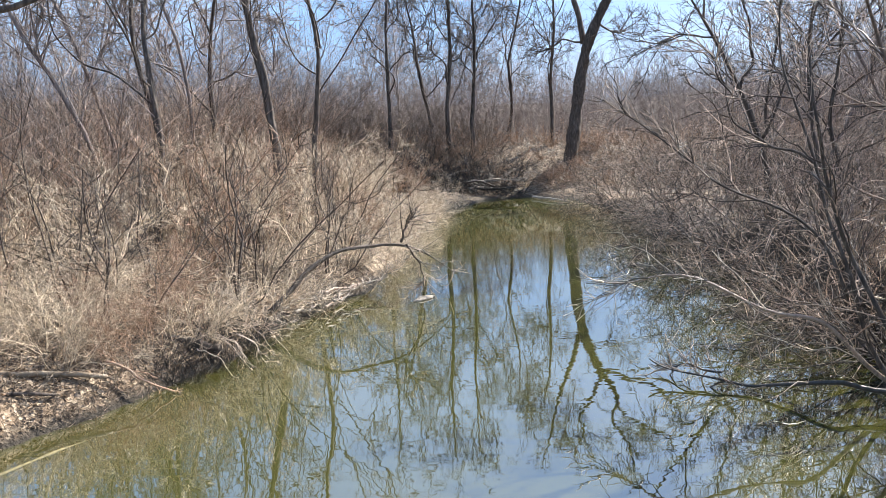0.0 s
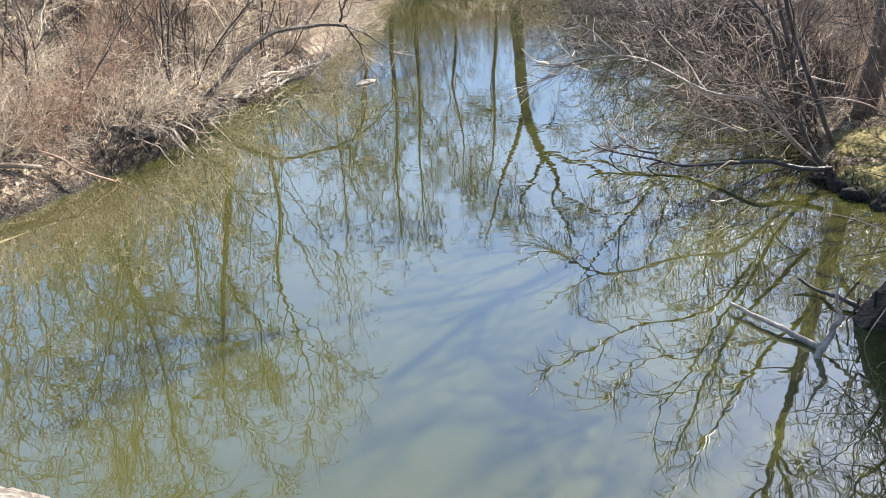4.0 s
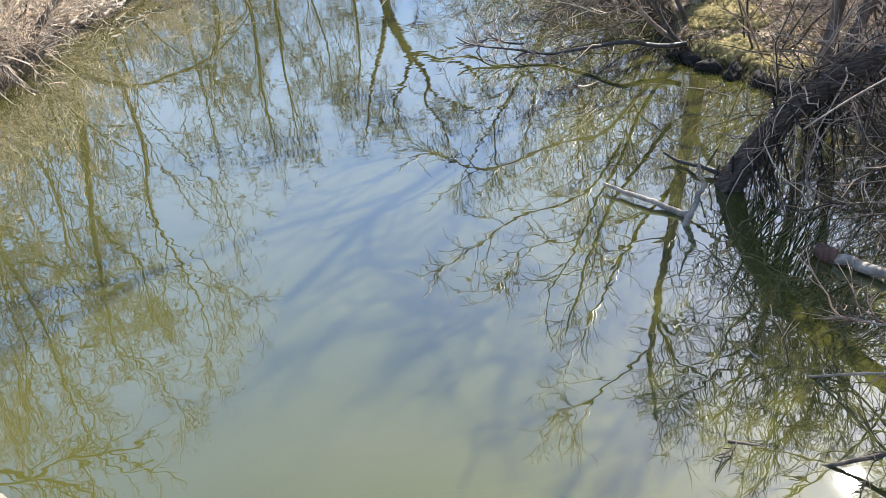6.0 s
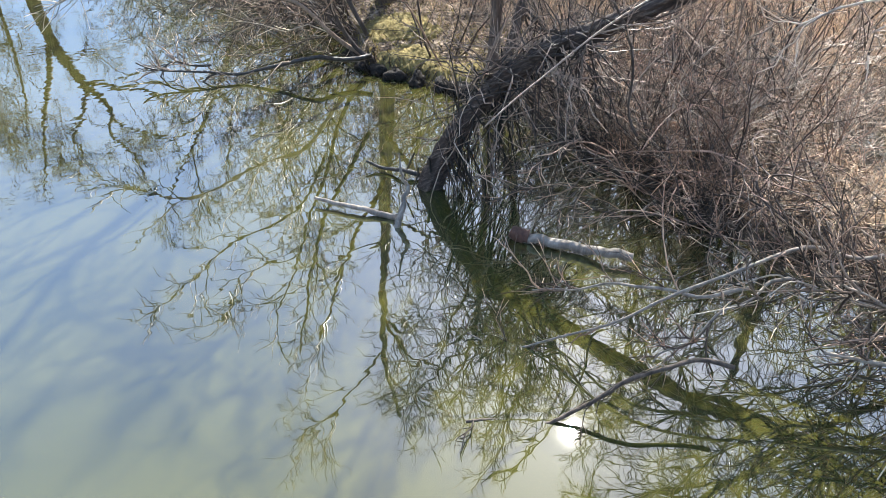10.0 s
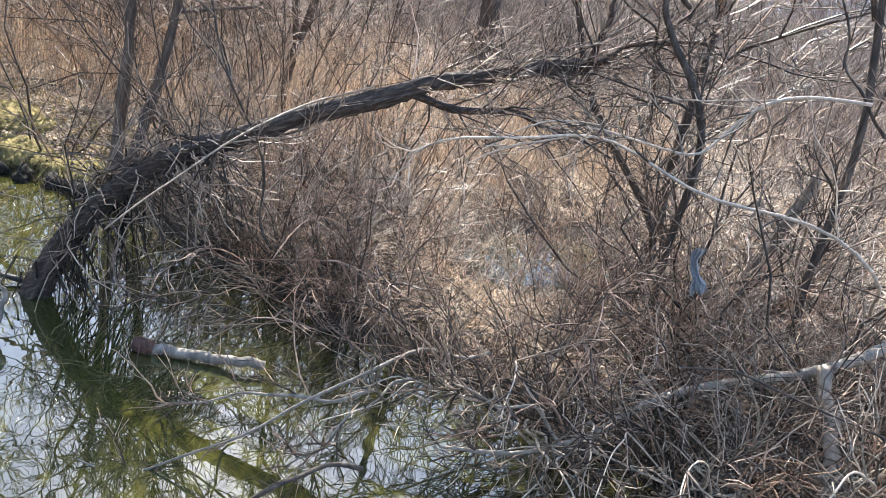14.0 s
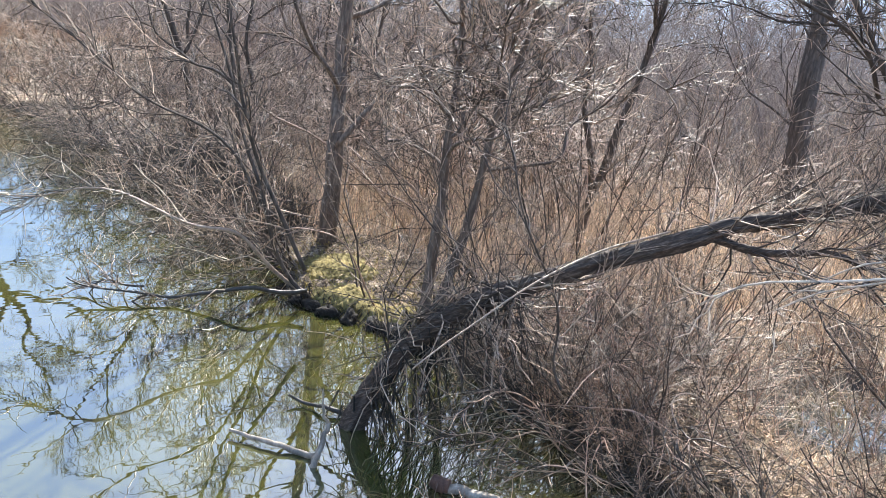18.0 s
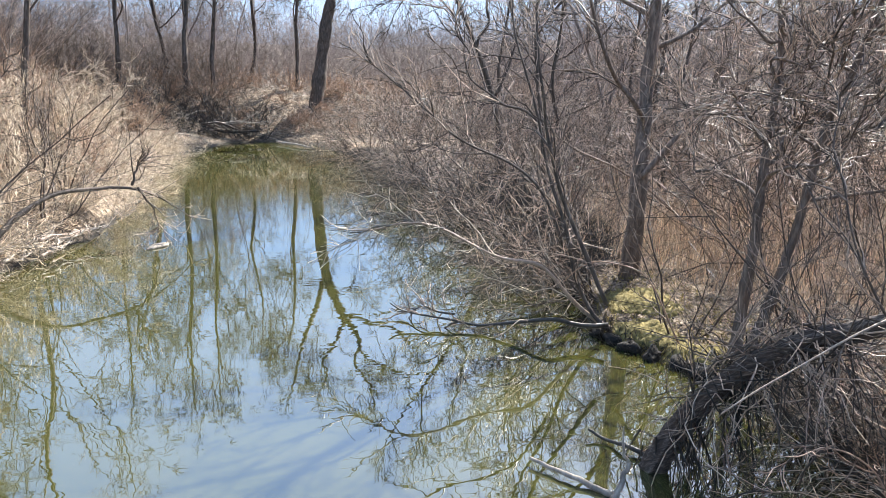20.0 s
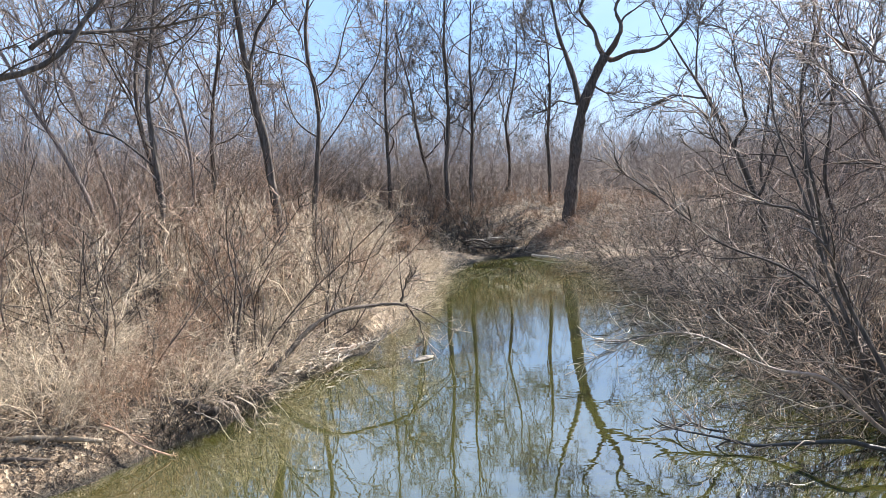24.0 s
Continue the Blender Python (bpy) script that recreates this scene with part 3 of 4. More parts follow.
def crook(rng, lines, amount):
    """Slow bends and small kinks along lines whose ends stay put."""
    n = lines.shape[-2]
    u = np.linspace(0, 1, n)
    span = np.linalg.norm(lines[..., -1, :] - lines[..., 0, :], axis=-1)
    out = lines.copy()
    for waves in (2, 3, 5, 7):
        a = rng.normal(0, 1, lines.shape[:-2] + (1, 3)) * (amount / waves) * span[..., None, None]
        out = out + a * np.sin(np.pi * waves * u)[:, None]
    return out


def crown_groups(rng, limbs, side, size, twig_r, levels=2, first=0.35):
    """Branches and twigs on limbs (K, n, 3)."""
    groups = []
    s, w, f, own = fork(rng, limbs, side, first, 0.85)
    ln = size * (1.6 - f) * rng.uniform(0.4, 1.3, len(f))
    l2 = shoot(rng, s, w, ln, 6, 0.24, 0.05)
    groups.append((l2, taper(twig_r * rng.uniform(1.6, 3.2, len(f)), np.full(len(f), twig_r * 0.8), 6)))
    s, w, f, own = fork(rng, l2, 6, 0.08, 0.8)
    l3 = shoot(rng, s, w, size * 0.42 * (1.4 - f) * rng.uniform(0.4, 1.2, len(f)), 3, 0.3, 0.04)
    groups.append((l3, taper(np.full(len(f), twig_r * 1.3), np.full(len(f), twig_r * 0.7), 3)))
    if levels > 2:
        s, w, f, own = fork(rng, l3, 4, 0.1, 0.7)
        l4 = shoot(rng, s, w, size * 0.24 * rng.uniform(0.5, 1.2, len(f)), 2, 0.2, 0.05)
        groups.append((l4, taper(np.full(len(f), twig_r * 0.8), np.full(len(f), twig_r * 0.45), 2)))
    return groups


def gnarled(rng, line, rad, mat, sides=14, n=48, rough=1.0, ridges=0):
    """A trunk with furrows, swellings and a slightly crooked run."""
    t, u = np.linspace(0, 1, len(line)), np.linspace(0, 1, n)
    pts = np.stack([np.interp(u, t, line[:, i]) for i in range(3)], 1)
    r = np.interp(u, t, rad)
    pts[1:-1] = 0.25 * pts[:-2] + 0.5 * pts[1:-1] + 0.25 * pts[2:]
    v, f = tubes([(pts[None], r[None])], sides)
    v = v.reshape(n, sides, 3)
    a = np.arange(sides) * 2 * np.pi / sides
    ph = rng.uniform(0, 6.28, 4)
    lump = 1 + 0.09 * np.sin(3 * a[None] + ph[0] + 5 * u[:, None]) + 0.07 * np.sin(5 * a[None] + ph[1] - 9 * u[:, None])
    lump = lump + 0.08 * np.sin(23 * u[:, None] + ph[2]) + 0.05 * np.sin(61 * u[:, None] + 2 * a[None] + ph[3]) + rng.normal(0, 0.06, (n, sides))
    if ridges:
        lump = lump + 0.08 * np.sin(ridges * a[None] + 1.1 * np.sin(17 * u[:, None] + ph[0])) + 0.05 * np.sin((ridges + 4) * a[None] + 1.5 * np.sin(29 * u[:, None])) + 0.10 * np.sin(31 * u[:, None] + a[None] + ph[1]) + rng.normal(0, 0.07, (n, sides)) * (rng.uniform(0, 1, (n, sides)) > 0.6)
    v = pts[:, None] + (v - pts[:, None]) * (1 + rough * (lump - 1))[..., None]
    v = np.concatenate([v.reshape(-1, 3), pts[:1], pts[-1:]])
    k, e = np.arange(sides), n * sides
    caps = [(e, (i + 1) % sides, i) for i in range(sides)] + [(e + 1, e - sides + i, e - sides + (i + 1) % sides) for i in range(sides)]
    return mesh_of("trunk", v, f.tolist() + caps, mat)


def auto_limbs(seed, base, top, r, n, reach, low=0.3, rise=1.0):
    """A trunk from base to top and n crooked limbs on it, for make_tree()."""
    rng = np.random.default_rng(seed)
    b, t = np.array(base, float), np.array(top, float)
    h = t[2] - b[2]
    trunk = [b + (t - b) * f + rng.normal(0, 0.018 * h, 3) * (1, 1, 0) * (f > 0) for f in (0, 0.2, 0.4, 0.6, 0.8, 1.0)]
    out = [(trunk, r, r * 0.22)]
    az0 = rng.uniform(0, 6.28)
    for i in range(n):
        f = low + (0.92 - low) * (i + rng.uniform(0, 0.7)) / n
        k = f * 5
        a = trunk[int(k)] + (trunk[min(int(k) + 1, 5)] - trunk[int(k)]) * (k - int(k))
        az = az0 + i * 2.4 + rng.normal(0, 0.4)
        side = np.array([math.cos(az), math.sin(az), 0])
        ln = reach * (1.25 - 0.7 * f) * rng.uniform(0.75, 1.25)
        m1 = a + side * ln * 0.3 + (0, 0, rise * ln * rng.uniform(0.1, 0.35)) + rng.normal(0, 0.07 * ln, 3)
        m2 = a + side * ln * 0.55 + (0, 0, rise * ln * rng.uniform(0.3, 0.6)) + rng.normal(0, 0.09 * ln, 3)
        e = a + side * ln * 0.8 + (0, 0, rise * ln * rng.uniform(0.5, 1.0))
        out.append(([a, m1, m2, e], r * (0.38 - 0.2 * f), r * 0.05 + 0.004))
    return out


def make_tree(seed, label, limbs, mat, side=9, size=2.5, twig_r=0.012, levels=2, group="", name="tree", first=0.35, twig_mat=None, fine=True):
    """limbs: (points, r0, r1); the first is the trunk."""
    rng = np.random.default_rng(seed)
    ob = thing(name, label, "tree", group, limbs[0][0][0])
    off = np.array(limbs[0][0][0], float)
    n = 16
    lines = np.stack([limb_line(p, n) - off for p, _, _ in limbs])
    lines[:, 1:-1] += rng.normal(0, 0.008 * size, lines[:, 1:-1].shape)
    lines[1:] = crook(rng, lines[1:], 0.07)
    rad = np.stack([np.linspace(a, b, n) * rng.uniform(0.93, 1.07, n) for _, a, b in limbs])
    rad[0, :2] *= (1.35, 1.12)
    part("trunk", (gnarled(rng, lines[0], rad[0], mat, 36, 170, 1.0, 9) if mat is FALLEN else gnarled(rng, lines[0], rad[0], mat, 16, 70)) if fine else [(lines[:1], rad[:1])], mat, ob, sides=7)
    for i in range(1, len(limbs)):
        part("limb", gnarled(rng, lines[i], rad[i], mat, 8, 24) if fine else [(lines[i:i + 1, ::3], rad[i:i + 1, ::3])], mat, ob, sides=5)
    tagged(part("crown", crown_groups(rng, lines, side, size, twig_r, levels, first), twig_mat or mat, ob), kind="stuff")
    return ob


make_tree(100, "large old bare tree with forked dark limbs", [
    ([(6.55, 40.5, 1.2), (6.65, 40.46, 2.5), (7.0, 40.4, 6.26), (7.27, 40.35, 7.72), (8.0, 40.21, 9.29), (8.48, 40.11, 10.19)], 0.36, 0.22),
    ([(7.13, 40.38, 7.7), (6.85, 40.42, 9.35), (6.43, 40.49, 10.68), (6.0, 40.56, 11.58), (5.7, 40.6, 12.9), (5.3, 40.6, 15)], 0.17, 0.03),
    ([(8.48, 40.11, 10.15), (9.4, 39.91, 10.25), (10.36, 39.67, 10.2), (11.03, 39.49, 10.45), (11.83, 39.26, 11.2), (12.6, 39, 12.6)], 0.14, 0.025),
    ([(8.5, 40.1, 10.2), (8.85, 40.03, 10.98), (9.26, 39.94, 11.81), (9.5, 39.9, 13.2), (9.9, 39.8, 15.5)], 0.15, 0.03),
    ([(8.42, 40.13, 10.15), (8.15, 40.18, 11.02), (7.72, 40.27, 11.62), (7.3, 40.34, 12.65), (7.0, 40.4, 15)], 0.13, 0.03),
    ([(7.79, 40.25, 8.78), (8.08, 40.2, 8.47), (8.75, 40.05, 8.15), (9.2, 39.95, 8.27)], 0.06, 0.025),
    ([(7.13, 40.38, 7.8), (6.11, 40.54, 7.91), (5.23, 40.67, 7.36)], 0.06, 0.015),
    ([(6.5, 40.48, 10.5), (5.6, 40.6, 10.9), (4.8, 40.8, 11.6)], 0.05, 0.012),
    ([(9.2, 39.95, 11.7), (10.1, 39.8, 12.4), (10.8, 39.6, 13.8)], 0.06, 0.015),
    ([(7.75, 40.27, 11.6), (6.9, 40.4, 12.2), (6.5, 40.5, 13.4)], 0.05, 0.012)], TRUNK, 12, 2.0, 0.009, 3, first=0.45)

far = [((-3.08, 41.9), (-3.1, 42, 14.5), 0.14), ((-0.6, 45), (-2.6, 45, 13), 0.14), ((0.2, 41.5), (0.1, 41.5, 16), 0.17),
       ((1.43, 41.5), (1.6, 41.5, 15), 0.14), ((3.6, 45.9), (4.2, 45.8, 14.5), 0.12), ((5.8, 42.6), (5.7, 42.6, 13), 0.14)]
for i, ((x, y), top, r) in enumerate(far):
    z = on_land(x, y) - 0.2
    make_tree(110 + i, "slender bare tree with dark straight trunk", auto_limbs(1100 + i, (x, y, z), top, r * 0.85, 9, 3.4, 0.25, 1.6), TRUNK, 7, 2.1, 0.0085, 3,
              "trees on the far bank", first=0.2)

make_tree(120, "leaning dark tree among the tan shrubs", [([(-4.6, 21.5, 0.4), (-4.78, 21.47, 2.9), (-5.1, 21.4, 5.4), (-5.4, 21.3, 6.9), (-5.7, 21.2, 9), (-6, 21, 12)], 0.17, 0.02),
          ([(-5.4, 21.3, 6.9), (-4.6, 21.3, 9), (-4.4, 21.2, 11)], 0.06, 0.012)], TRUNK, 14, 2.4, 0.0075, 3)
make_tree(121, "crooked leaning bare tree behind shrubs", [([(9.6, 22, 0.4), (9.13, 22.2, 3.2), (8.5, 22.4, 4.6), (7.77, 22.7, 6.2), (6.9, 23, 7.6), (6.3, 23.2, 9)], 0.11, 0.012),
          ([(8.5, 22.4, 4.6), (8.7, 22.2, 6.2), (8.2, 22.3, 8.2)], 0.05, 0.012), ([(9.13, 22.2, 3.2), (9.9, 22.1, 4.9), (10.6, 22, 6.4)], 0.05, 0.012),
          ([(7.9, 22.6, 6.1), (7.3, 22.9, 6.3), (6.4, 23.1, 6.0), (5.6, 23.3, 6.2)], 0.035, 0.008), ([(7.5, 22.8, 6.6), (7.6, 22.8, 7.8), (7.4, 22.9, 9.2)], 0.035, 0.008)], TRUNK, 13, 1.7, 0.0075, 3)
make_tree(122, "broad bare tree with grey trunk behind the mossy bank", auto_limbs(1221, (7.75, 11.7, 0.1), (7.9, 11.9, 10.0), 0.16, 8, 3.2, 0.2, 1.0), BROWN, 9, 1.9, 0.0062, 3, first=0.15, twig_mat=GREY)
make_tree(123, "slim twin trunk rising by the reeds", auto_limbs(1231, (7.05, 7.9, 0.1), (7.0, 8.0, 5.6), 0.088, 12, 2.2, 0.4, 0.7), BROWN, 8, 1.2, 0.0055, 3, "twin trunks", first=0.3, twig_mat=GREY)
make_tree(126, "slim twin trunk leaning away by the reeds", auto_limbs(1261, (7.12, 7.82, 0.1), (7.9, 7.2, 5.8), 0.08, 12, 2.4, 0.4, 0.7), BROWN, 8, 1.2, 0.0055, 3, "twin trunks", first=0.3, twig_mat=GREY)
make_tree(127, "bare tree standing among the tan shrubs", auto_limbs(1271, (-7.6, 19.5, 0.3), (-7.2, 19.8, 15), 0.085, 12, 4.0, 0.25, 1.8), TRUNK, 9, 2.2, 0.007, 3, "trees on the sunny bank", first=0.15, twig_mat=HAZE_BARK)
make_tree(128, "bare tree standing among the tan shrubs", auto_limbs(1281, (-9.6, 25.5, 0.3), (-9.9, 25, 16), 0.1, 10, 3.8, 0.35, 1.8), TRUNK, 9, 2.4, 0.008, 3, "trees on the sunny bank", first=0.15, twig_mat=HAZE_BARK)
make_tree(129, "bare tree standing among the tan shrubs", auto_limbs(1291, (-8.4, 27.5, 0.3), (-8.2, 28, 15), 0.1, 11, 3.8, 0.25, 1.8), TRUNK, 9, 2.3, 0.008, 3, "trees on the sunny bank", first=0.15, twig_mat=HAZE_BARK)
make_tree(131, "bare tree standing among the tan shrubs", auto_limbs(1311, (-4.0, 23.5, 0.3), (-3.7, 23.5, 14), 0.09, 11, 3.4, 0.3, 1.8), TRUNK, 9, 2.0, 0.007, 3, "trees on the sunny bank", first=0.15, twig_mat=HAZE_BARK)
make_tree(132, "bare tree standing among the tan shrubs", auto_limbs(1321, (-13.5, 19, 0.3), (-13.2, 19, 15.5), 0.09, 9, 3.6, 0.4, 1.8), TRUNK, 9, 2.4, 0.008, 3, "trees on the sunny bank", first=0.15, twig_mat=HAZE_BARK)
make_tree(133, "bare tree rising from the tangle", auto_limbs(1331, (9.9, 1.3, 0.0), (9.6, 1.6, 6.4), 0.075, 8, 2.8, 0.3), TRUNK, 8, 1.5, 0.0065, 3, "trees in the tangle", first=0.15, twig_mat=GREY)
make_tree(134, "bare tree rising from the tangle", auto_limbs(1341, (8.6, -1.6, 0.2), (8.3, -1.2, 6.4), 0.07, 8, 2.6, 0.3), TRUNK, 8, 1.5, 0.0065, 3, "trees in the tangle", first=0.15, twig_mat=GREY)
for i, (x, y, h) in enumerate([(9.8, 19.5, 7.2), (12.5, 24, 8.6), (14.5, 21, 8), (13, 31, 10), (17, 27, 9.5), (11.5, 16.5, 6.4), (20, 22, 9)]):
    make_tree(160 + i, "bare crooked tree behind the marsh shrubs", auto_limbs(1600 + i, (x, y, 0.2), (x - 0.8 + 0.3 * i, y + 0.3, h), 0.085, 6, 2.6, 0.3, 1.5), TRUNK, 6, 1.7, 0.0075, 3, "trees behind the marsh shrubs", first=0.2, twig_mat=GREY)
make_tree(124, "forked slim tree standing in dry reeds", [([(11.5, 8.9, 0.2), (11.6, 8.7, 2.0), (11.9, 8.3, 4.3), (11.8, 8, 6), (11.5, 7.8, 7.4), (11.4, 7.8, 8.8)], 0.09, 0.015),
          ([(11.6, 8.75, 1.8), (11.3, 8.9, 3.2), (10.9, 9, 5), (10.4, 8.8, 6.5), (10.1, 8.7, 7.8)], 0.06, 0.012),
          ([(11.85, 8.2, 5), (10.9, 7.4, 6.4), (9.9, 6.8, 7.4)], 0.04, 0.01), ([(11.6, 7.9, 6.8), (12.2, 7.0, 7.8), (12.6, 6.4, 8.6)], 0.035, 0.01)], TRUNK, 15, 2.0, 0.007, 3, first=0.45)
make_tree(125, "tall dark tree at the edge of the marsh", [([(18.4, 8, 0.2), (18.3, 8.1, 3), (18.2, 8.3, 6.5), (18, 8.4, 12)], 0.32, 0.1)], TRUNK, 18, 3, 0.011, 3, first=0.15)

# the trunk that lies over from the water into the shrubs
fallen = make_tree(130, "fallen leaning trunk with rough furrowed bark rising from the water", [
    ([(4.36, 5.98, -0.35), (4.50, 5.88, 0.23), (4.74, 5.74, 0.80), (5.00, 5.55, 1.30), (5.31, 5.29, 1.50), (5.62, 4.98, 1.66), (5.85, 4.70, 1.98), (6.17, 4.26, 2.20), (6.45, 3.95, 2.36), (6.62, 3.75, 2.58), (7.0, 3.4, 2.70), (7.45, 2.95, 3.0), (7.8, 2.6, 3.15), (8.1, 2.25, 3.2)], 0.108, 0.075),
    ([(7.7, 2.7, 3.1), (8.3, 2.0, 3.5), (9.0, 1.2, 3.7)], 0.06, 0.012), ([(6.6, 3.78, 2.5), (7.1, 3.1, 2.55), (7.6, 2.3, 2.6), (7.8, 1.7, 2.4)], 0.05, 0.01), ([(8.0, 2.3, 3.2), (8.2, 2.3, 3.9), (8.6, 2.1, 4.6)], 0.045, 0.01)],
    FALLEN, 26, 1.2, 0.0048, 3, name="fallen_trunk", first=0.06, twig_mat=GREY)
rng2 = np.random.default_rng(131)
k = 300
q = rng2.uniform(0.06, 0.5, k)
start = np.stack([np.interp(q, (0, 0.2, 0.4), c) for c in ((4.45, 5.0, 5.5), (5.9, 5.55, 5.05), (0.1, 1.25, 1.65))], 1) + rng2.normal(0, 0.1, (k, 3)) - np.array(fallen.location)
hang = shoot(rng2, start, np.stack([rng2.normal(0.2, 0.7, k), rng2.normal(-0.1, 0.7, k), rng2.uniform(-1.2, 0.3, k)], 1), rng2.uniform(0.25, 1.3, k), 6, 0.3, -0.06)
tagged(part("fringe", [(hang, taper(np.full(k, 0.009), np.full(k, 0.004), 6))], GREY, fallen), kind="stuff")
k = 60
q = rng2.uniform(0.03, 0.24, k)
start = np.stack([np.interp(q, (0, 0.2, 0.4), c) for c in ((4.45, 5.0, 5.5), (5.9, 5.55, 5.05), (0.1, 1.25, 1.65))], 1) + rng2.normal(0, 0.1, (k, 3)) * (1.6, 1.6, 1) - np.array(fallen.location)
hang = shoot(rng2, start, np.stack([rng2.normal(0.1, 0.25, k), rng2.normal(-0.1, 0.25, k), np.full(k, -1.0)], 1), (start[:, 2] + fallen.location[2]) * rng2.uniform(0.7, 1.1, k) + 0.25, 6, 0.12, -0.05)
tagged(part("root_fringe", [(hang, taper(rng2.uniform(0.006, 0.016, k), np.full(k, 0.004), 6))], WET_AND_SHADE, fallen, "black wet hanging shoots"), kind="stuff")


# ---- single limbs, logs and sticks ----
def make_limb(seed, name, label, category, runs, mat, twigs=0, size=0.5, twig_r=0.005, twig_mat=None, group="", levels=2):
    """A bare limb, log or stick. runs: (points, r0, r1); the first is the main one."""
    rng = np.random.default_rng(seed)
    ob = thing(name, label, category, group, runs[0][0][0])
    off = np.array(runs[0][0][0], float)
    lines = []
    for i, (p, r0, r1) in enumerate(runs):
        line = limb_line(p, 16) - off
        if r0 < 0.06 and twigs:
            line = crook(rng, line, 0.05)
        line[1:-1] += rng.normal(0, 0.3 * min(r0, 0.05), line[1:-1].shape)
        lines.append(line)
        part("stem" if i == 0 else "branch", gnarled(rng, line, np.linspace(r0, r1, 16), mat, 8, 26, 0.45), mat, ob)
    if twigs:
        tagged(part("spray", crown_groups(rng, np.stack(lines), twigs, size, twig_r, levels, 0.1), twig_mat or mat, ob), kind="stuff")
    return ob


# in the water
make_limb(200, "log", "short bleached log floating with a forked upright stub", "log",
          [([(3.24, 6.26, 0.07), (3.5, 5.85, 0.055), (3.76, 5.5, 0.03)], 0.018, 0.034),
           ([(3.66, 5.38, -0.05), (3.78, 5.45, 0.2), (3.88, 5.5, 0.36)], 0.036, 0.022), ([(3.87, 5.5, 0.34), (3.8, 5.5, 0.5), (3.79, 5.52, 0.72)], 0.02, 0.006)], DRIFT)
make_limb(201, "stick", "dark wet stick lying on the water", "stick", [([(4.12, 6.66, 0.1), (4.3, 6.4, 0.06), (4.5, 6.1, 0.03)], 0.015, 0.03)], WET_AND_SHADE, 3, 0.4, 0.005, GREY)
half_log = make_limb(202, "log", "half sunken pale log with a rotten brown end", "log", [([(4.5, 4.5, 0.04), (4.75, 4.05, 0.06), (5.05, 3.55, 0.09)], 0.05, 0.045)], DRIFT)
part("rotten_end", gnarled(np.random.default_rng(2), np.array([(-0.04, 0.08, 0.03), (0.0, 0.0, 0.02), (0.05, -0.08, 0.02)]), np.array([0.06, 0.075, 0.065]), ROT, 10, 8), ROT, half_log, "rotten reddish brown end")
make_limb(204, "branch", "bleached dead branch reaching out over the water", "branch",
          [([(5.6, 1.7, 0.9), (4.6, 2.2, 0.72), (3.98, 2.64, 0.6), (3.62, 3.04, 0.32), (3.14, 3.63, 0.04)], 0.018, 0.007),
           ([(4.6, 2.2, 0.7), (4.1, 2.9, 0.5), (3.7, 3.5, 0.3)], 0.018, 0.006), ([(4.9, 2.05, 0.75), (4.3, 2.3, 0.45), (3.9, 2.4, 0.2)], 0.016, 0.006)], DRIFT, 8, 0.7, 0.0036, MAROON)
make_limb(205, "stick", "mossy olive stick dipping into the water", "stick", [([(4.1, 1.9, 0.4), (3.47, 2.29, 0.22), (3.02, 2.64, 0.08), (2.54, 2.89, 0.0)], 0.018, 0.012)], TRUNK, 5, 0.4, 0.004)
make_limb(206, "branch", "pale thick limb lying through the tangle", "branch",
          [([(7.9, -1.5, 1.7), (7.23, -1.04, 1.51), (6.98, -0.5, 1.11), (6.6, 0.24, 0.83), (6.18, 0.48, 0.74), (5.76, 0.66, 0.51), (5.44, 0.83, 0.42), (4.7, 1.6, 0.45)], 0.062, 0.012),
           ([(6.97, -0.8, 1.42), (6.73, -0.99, 1.13), (6.5, -1.14, 0.74), (6.35, -1.3, 0.2)], 0.06, 0.07),
           ([(5.5, 0.85, 0.45), (5.2, 1.4, 0.75), (5.0, 1.9, 1.0)], 0.018, 0.006)], PALE, 14, 0.9, 0.0046, GREY)
make_limb(207, "branch", "long grey limb arching out of the shrubs", "branch",
          [([(8.3, -1.2, 1.5), (6.99, -0.39, 2.47), (6.78, 0.53, 2.64), (6.48, 1.26, 2.84), (6.07, 2.32, 2.58), (5.7, 3.0, 2.2)], 0.02, 0.008)], ASH, 16, 1.0, 0.0045, ASH)
make_limb(208, "branch", "crooked dark cane with its bare crown over the creek", "branch",
          [([(8.9, 1.4, 0.2), (8.86, 1.59, 2.32), (8.72, 2.21, 2.82), (8.54, 2.83, 3.38), (8.46, 3.06, 4.08), (8.2, 3.2, 5.2), (7.6, 3.6, 6.6), (7.0, 3.9, 7.8)], 0.055, 0.012),
           ([(8.46, 3.06, 4.1), (7.4, 3.9, 5.0), (6.6, 4.1, 5.9), (6.0, 4.1, 6.4)], 0.026, 0.006), ([(8.2, 3.2, 5.2), (8.0, 4.4, 6.0), (7.4, 5.2, 6.6)], 0.024, 0.006)], TRUNK, 24, 1.1, 0.0055, TRUNK, "dark canes", 3)
make_limb(209, "branch", "upright dark cane with its bare crown over the creek", "branch",
          [([(8.5, -0.7, 0.2), (8.49, -0.43, 3.05), (8.5, -0.12, 4.0), (8.4, 0.1, 5.4), (8.0, 0.6, 7.0), (7.5, 1.0, 8.2)], 0.055, 0.012),
           ([(8.5, -0.12, 4.3), (7.4, 0.6, 5.4), (6.2, 1.3, 6.0), (5.2, 1.8, 6.2)], 0.026, 0.006)], TRUNK, 24, 1.1, 0.0055, TRUNK, "dark canes", 3)
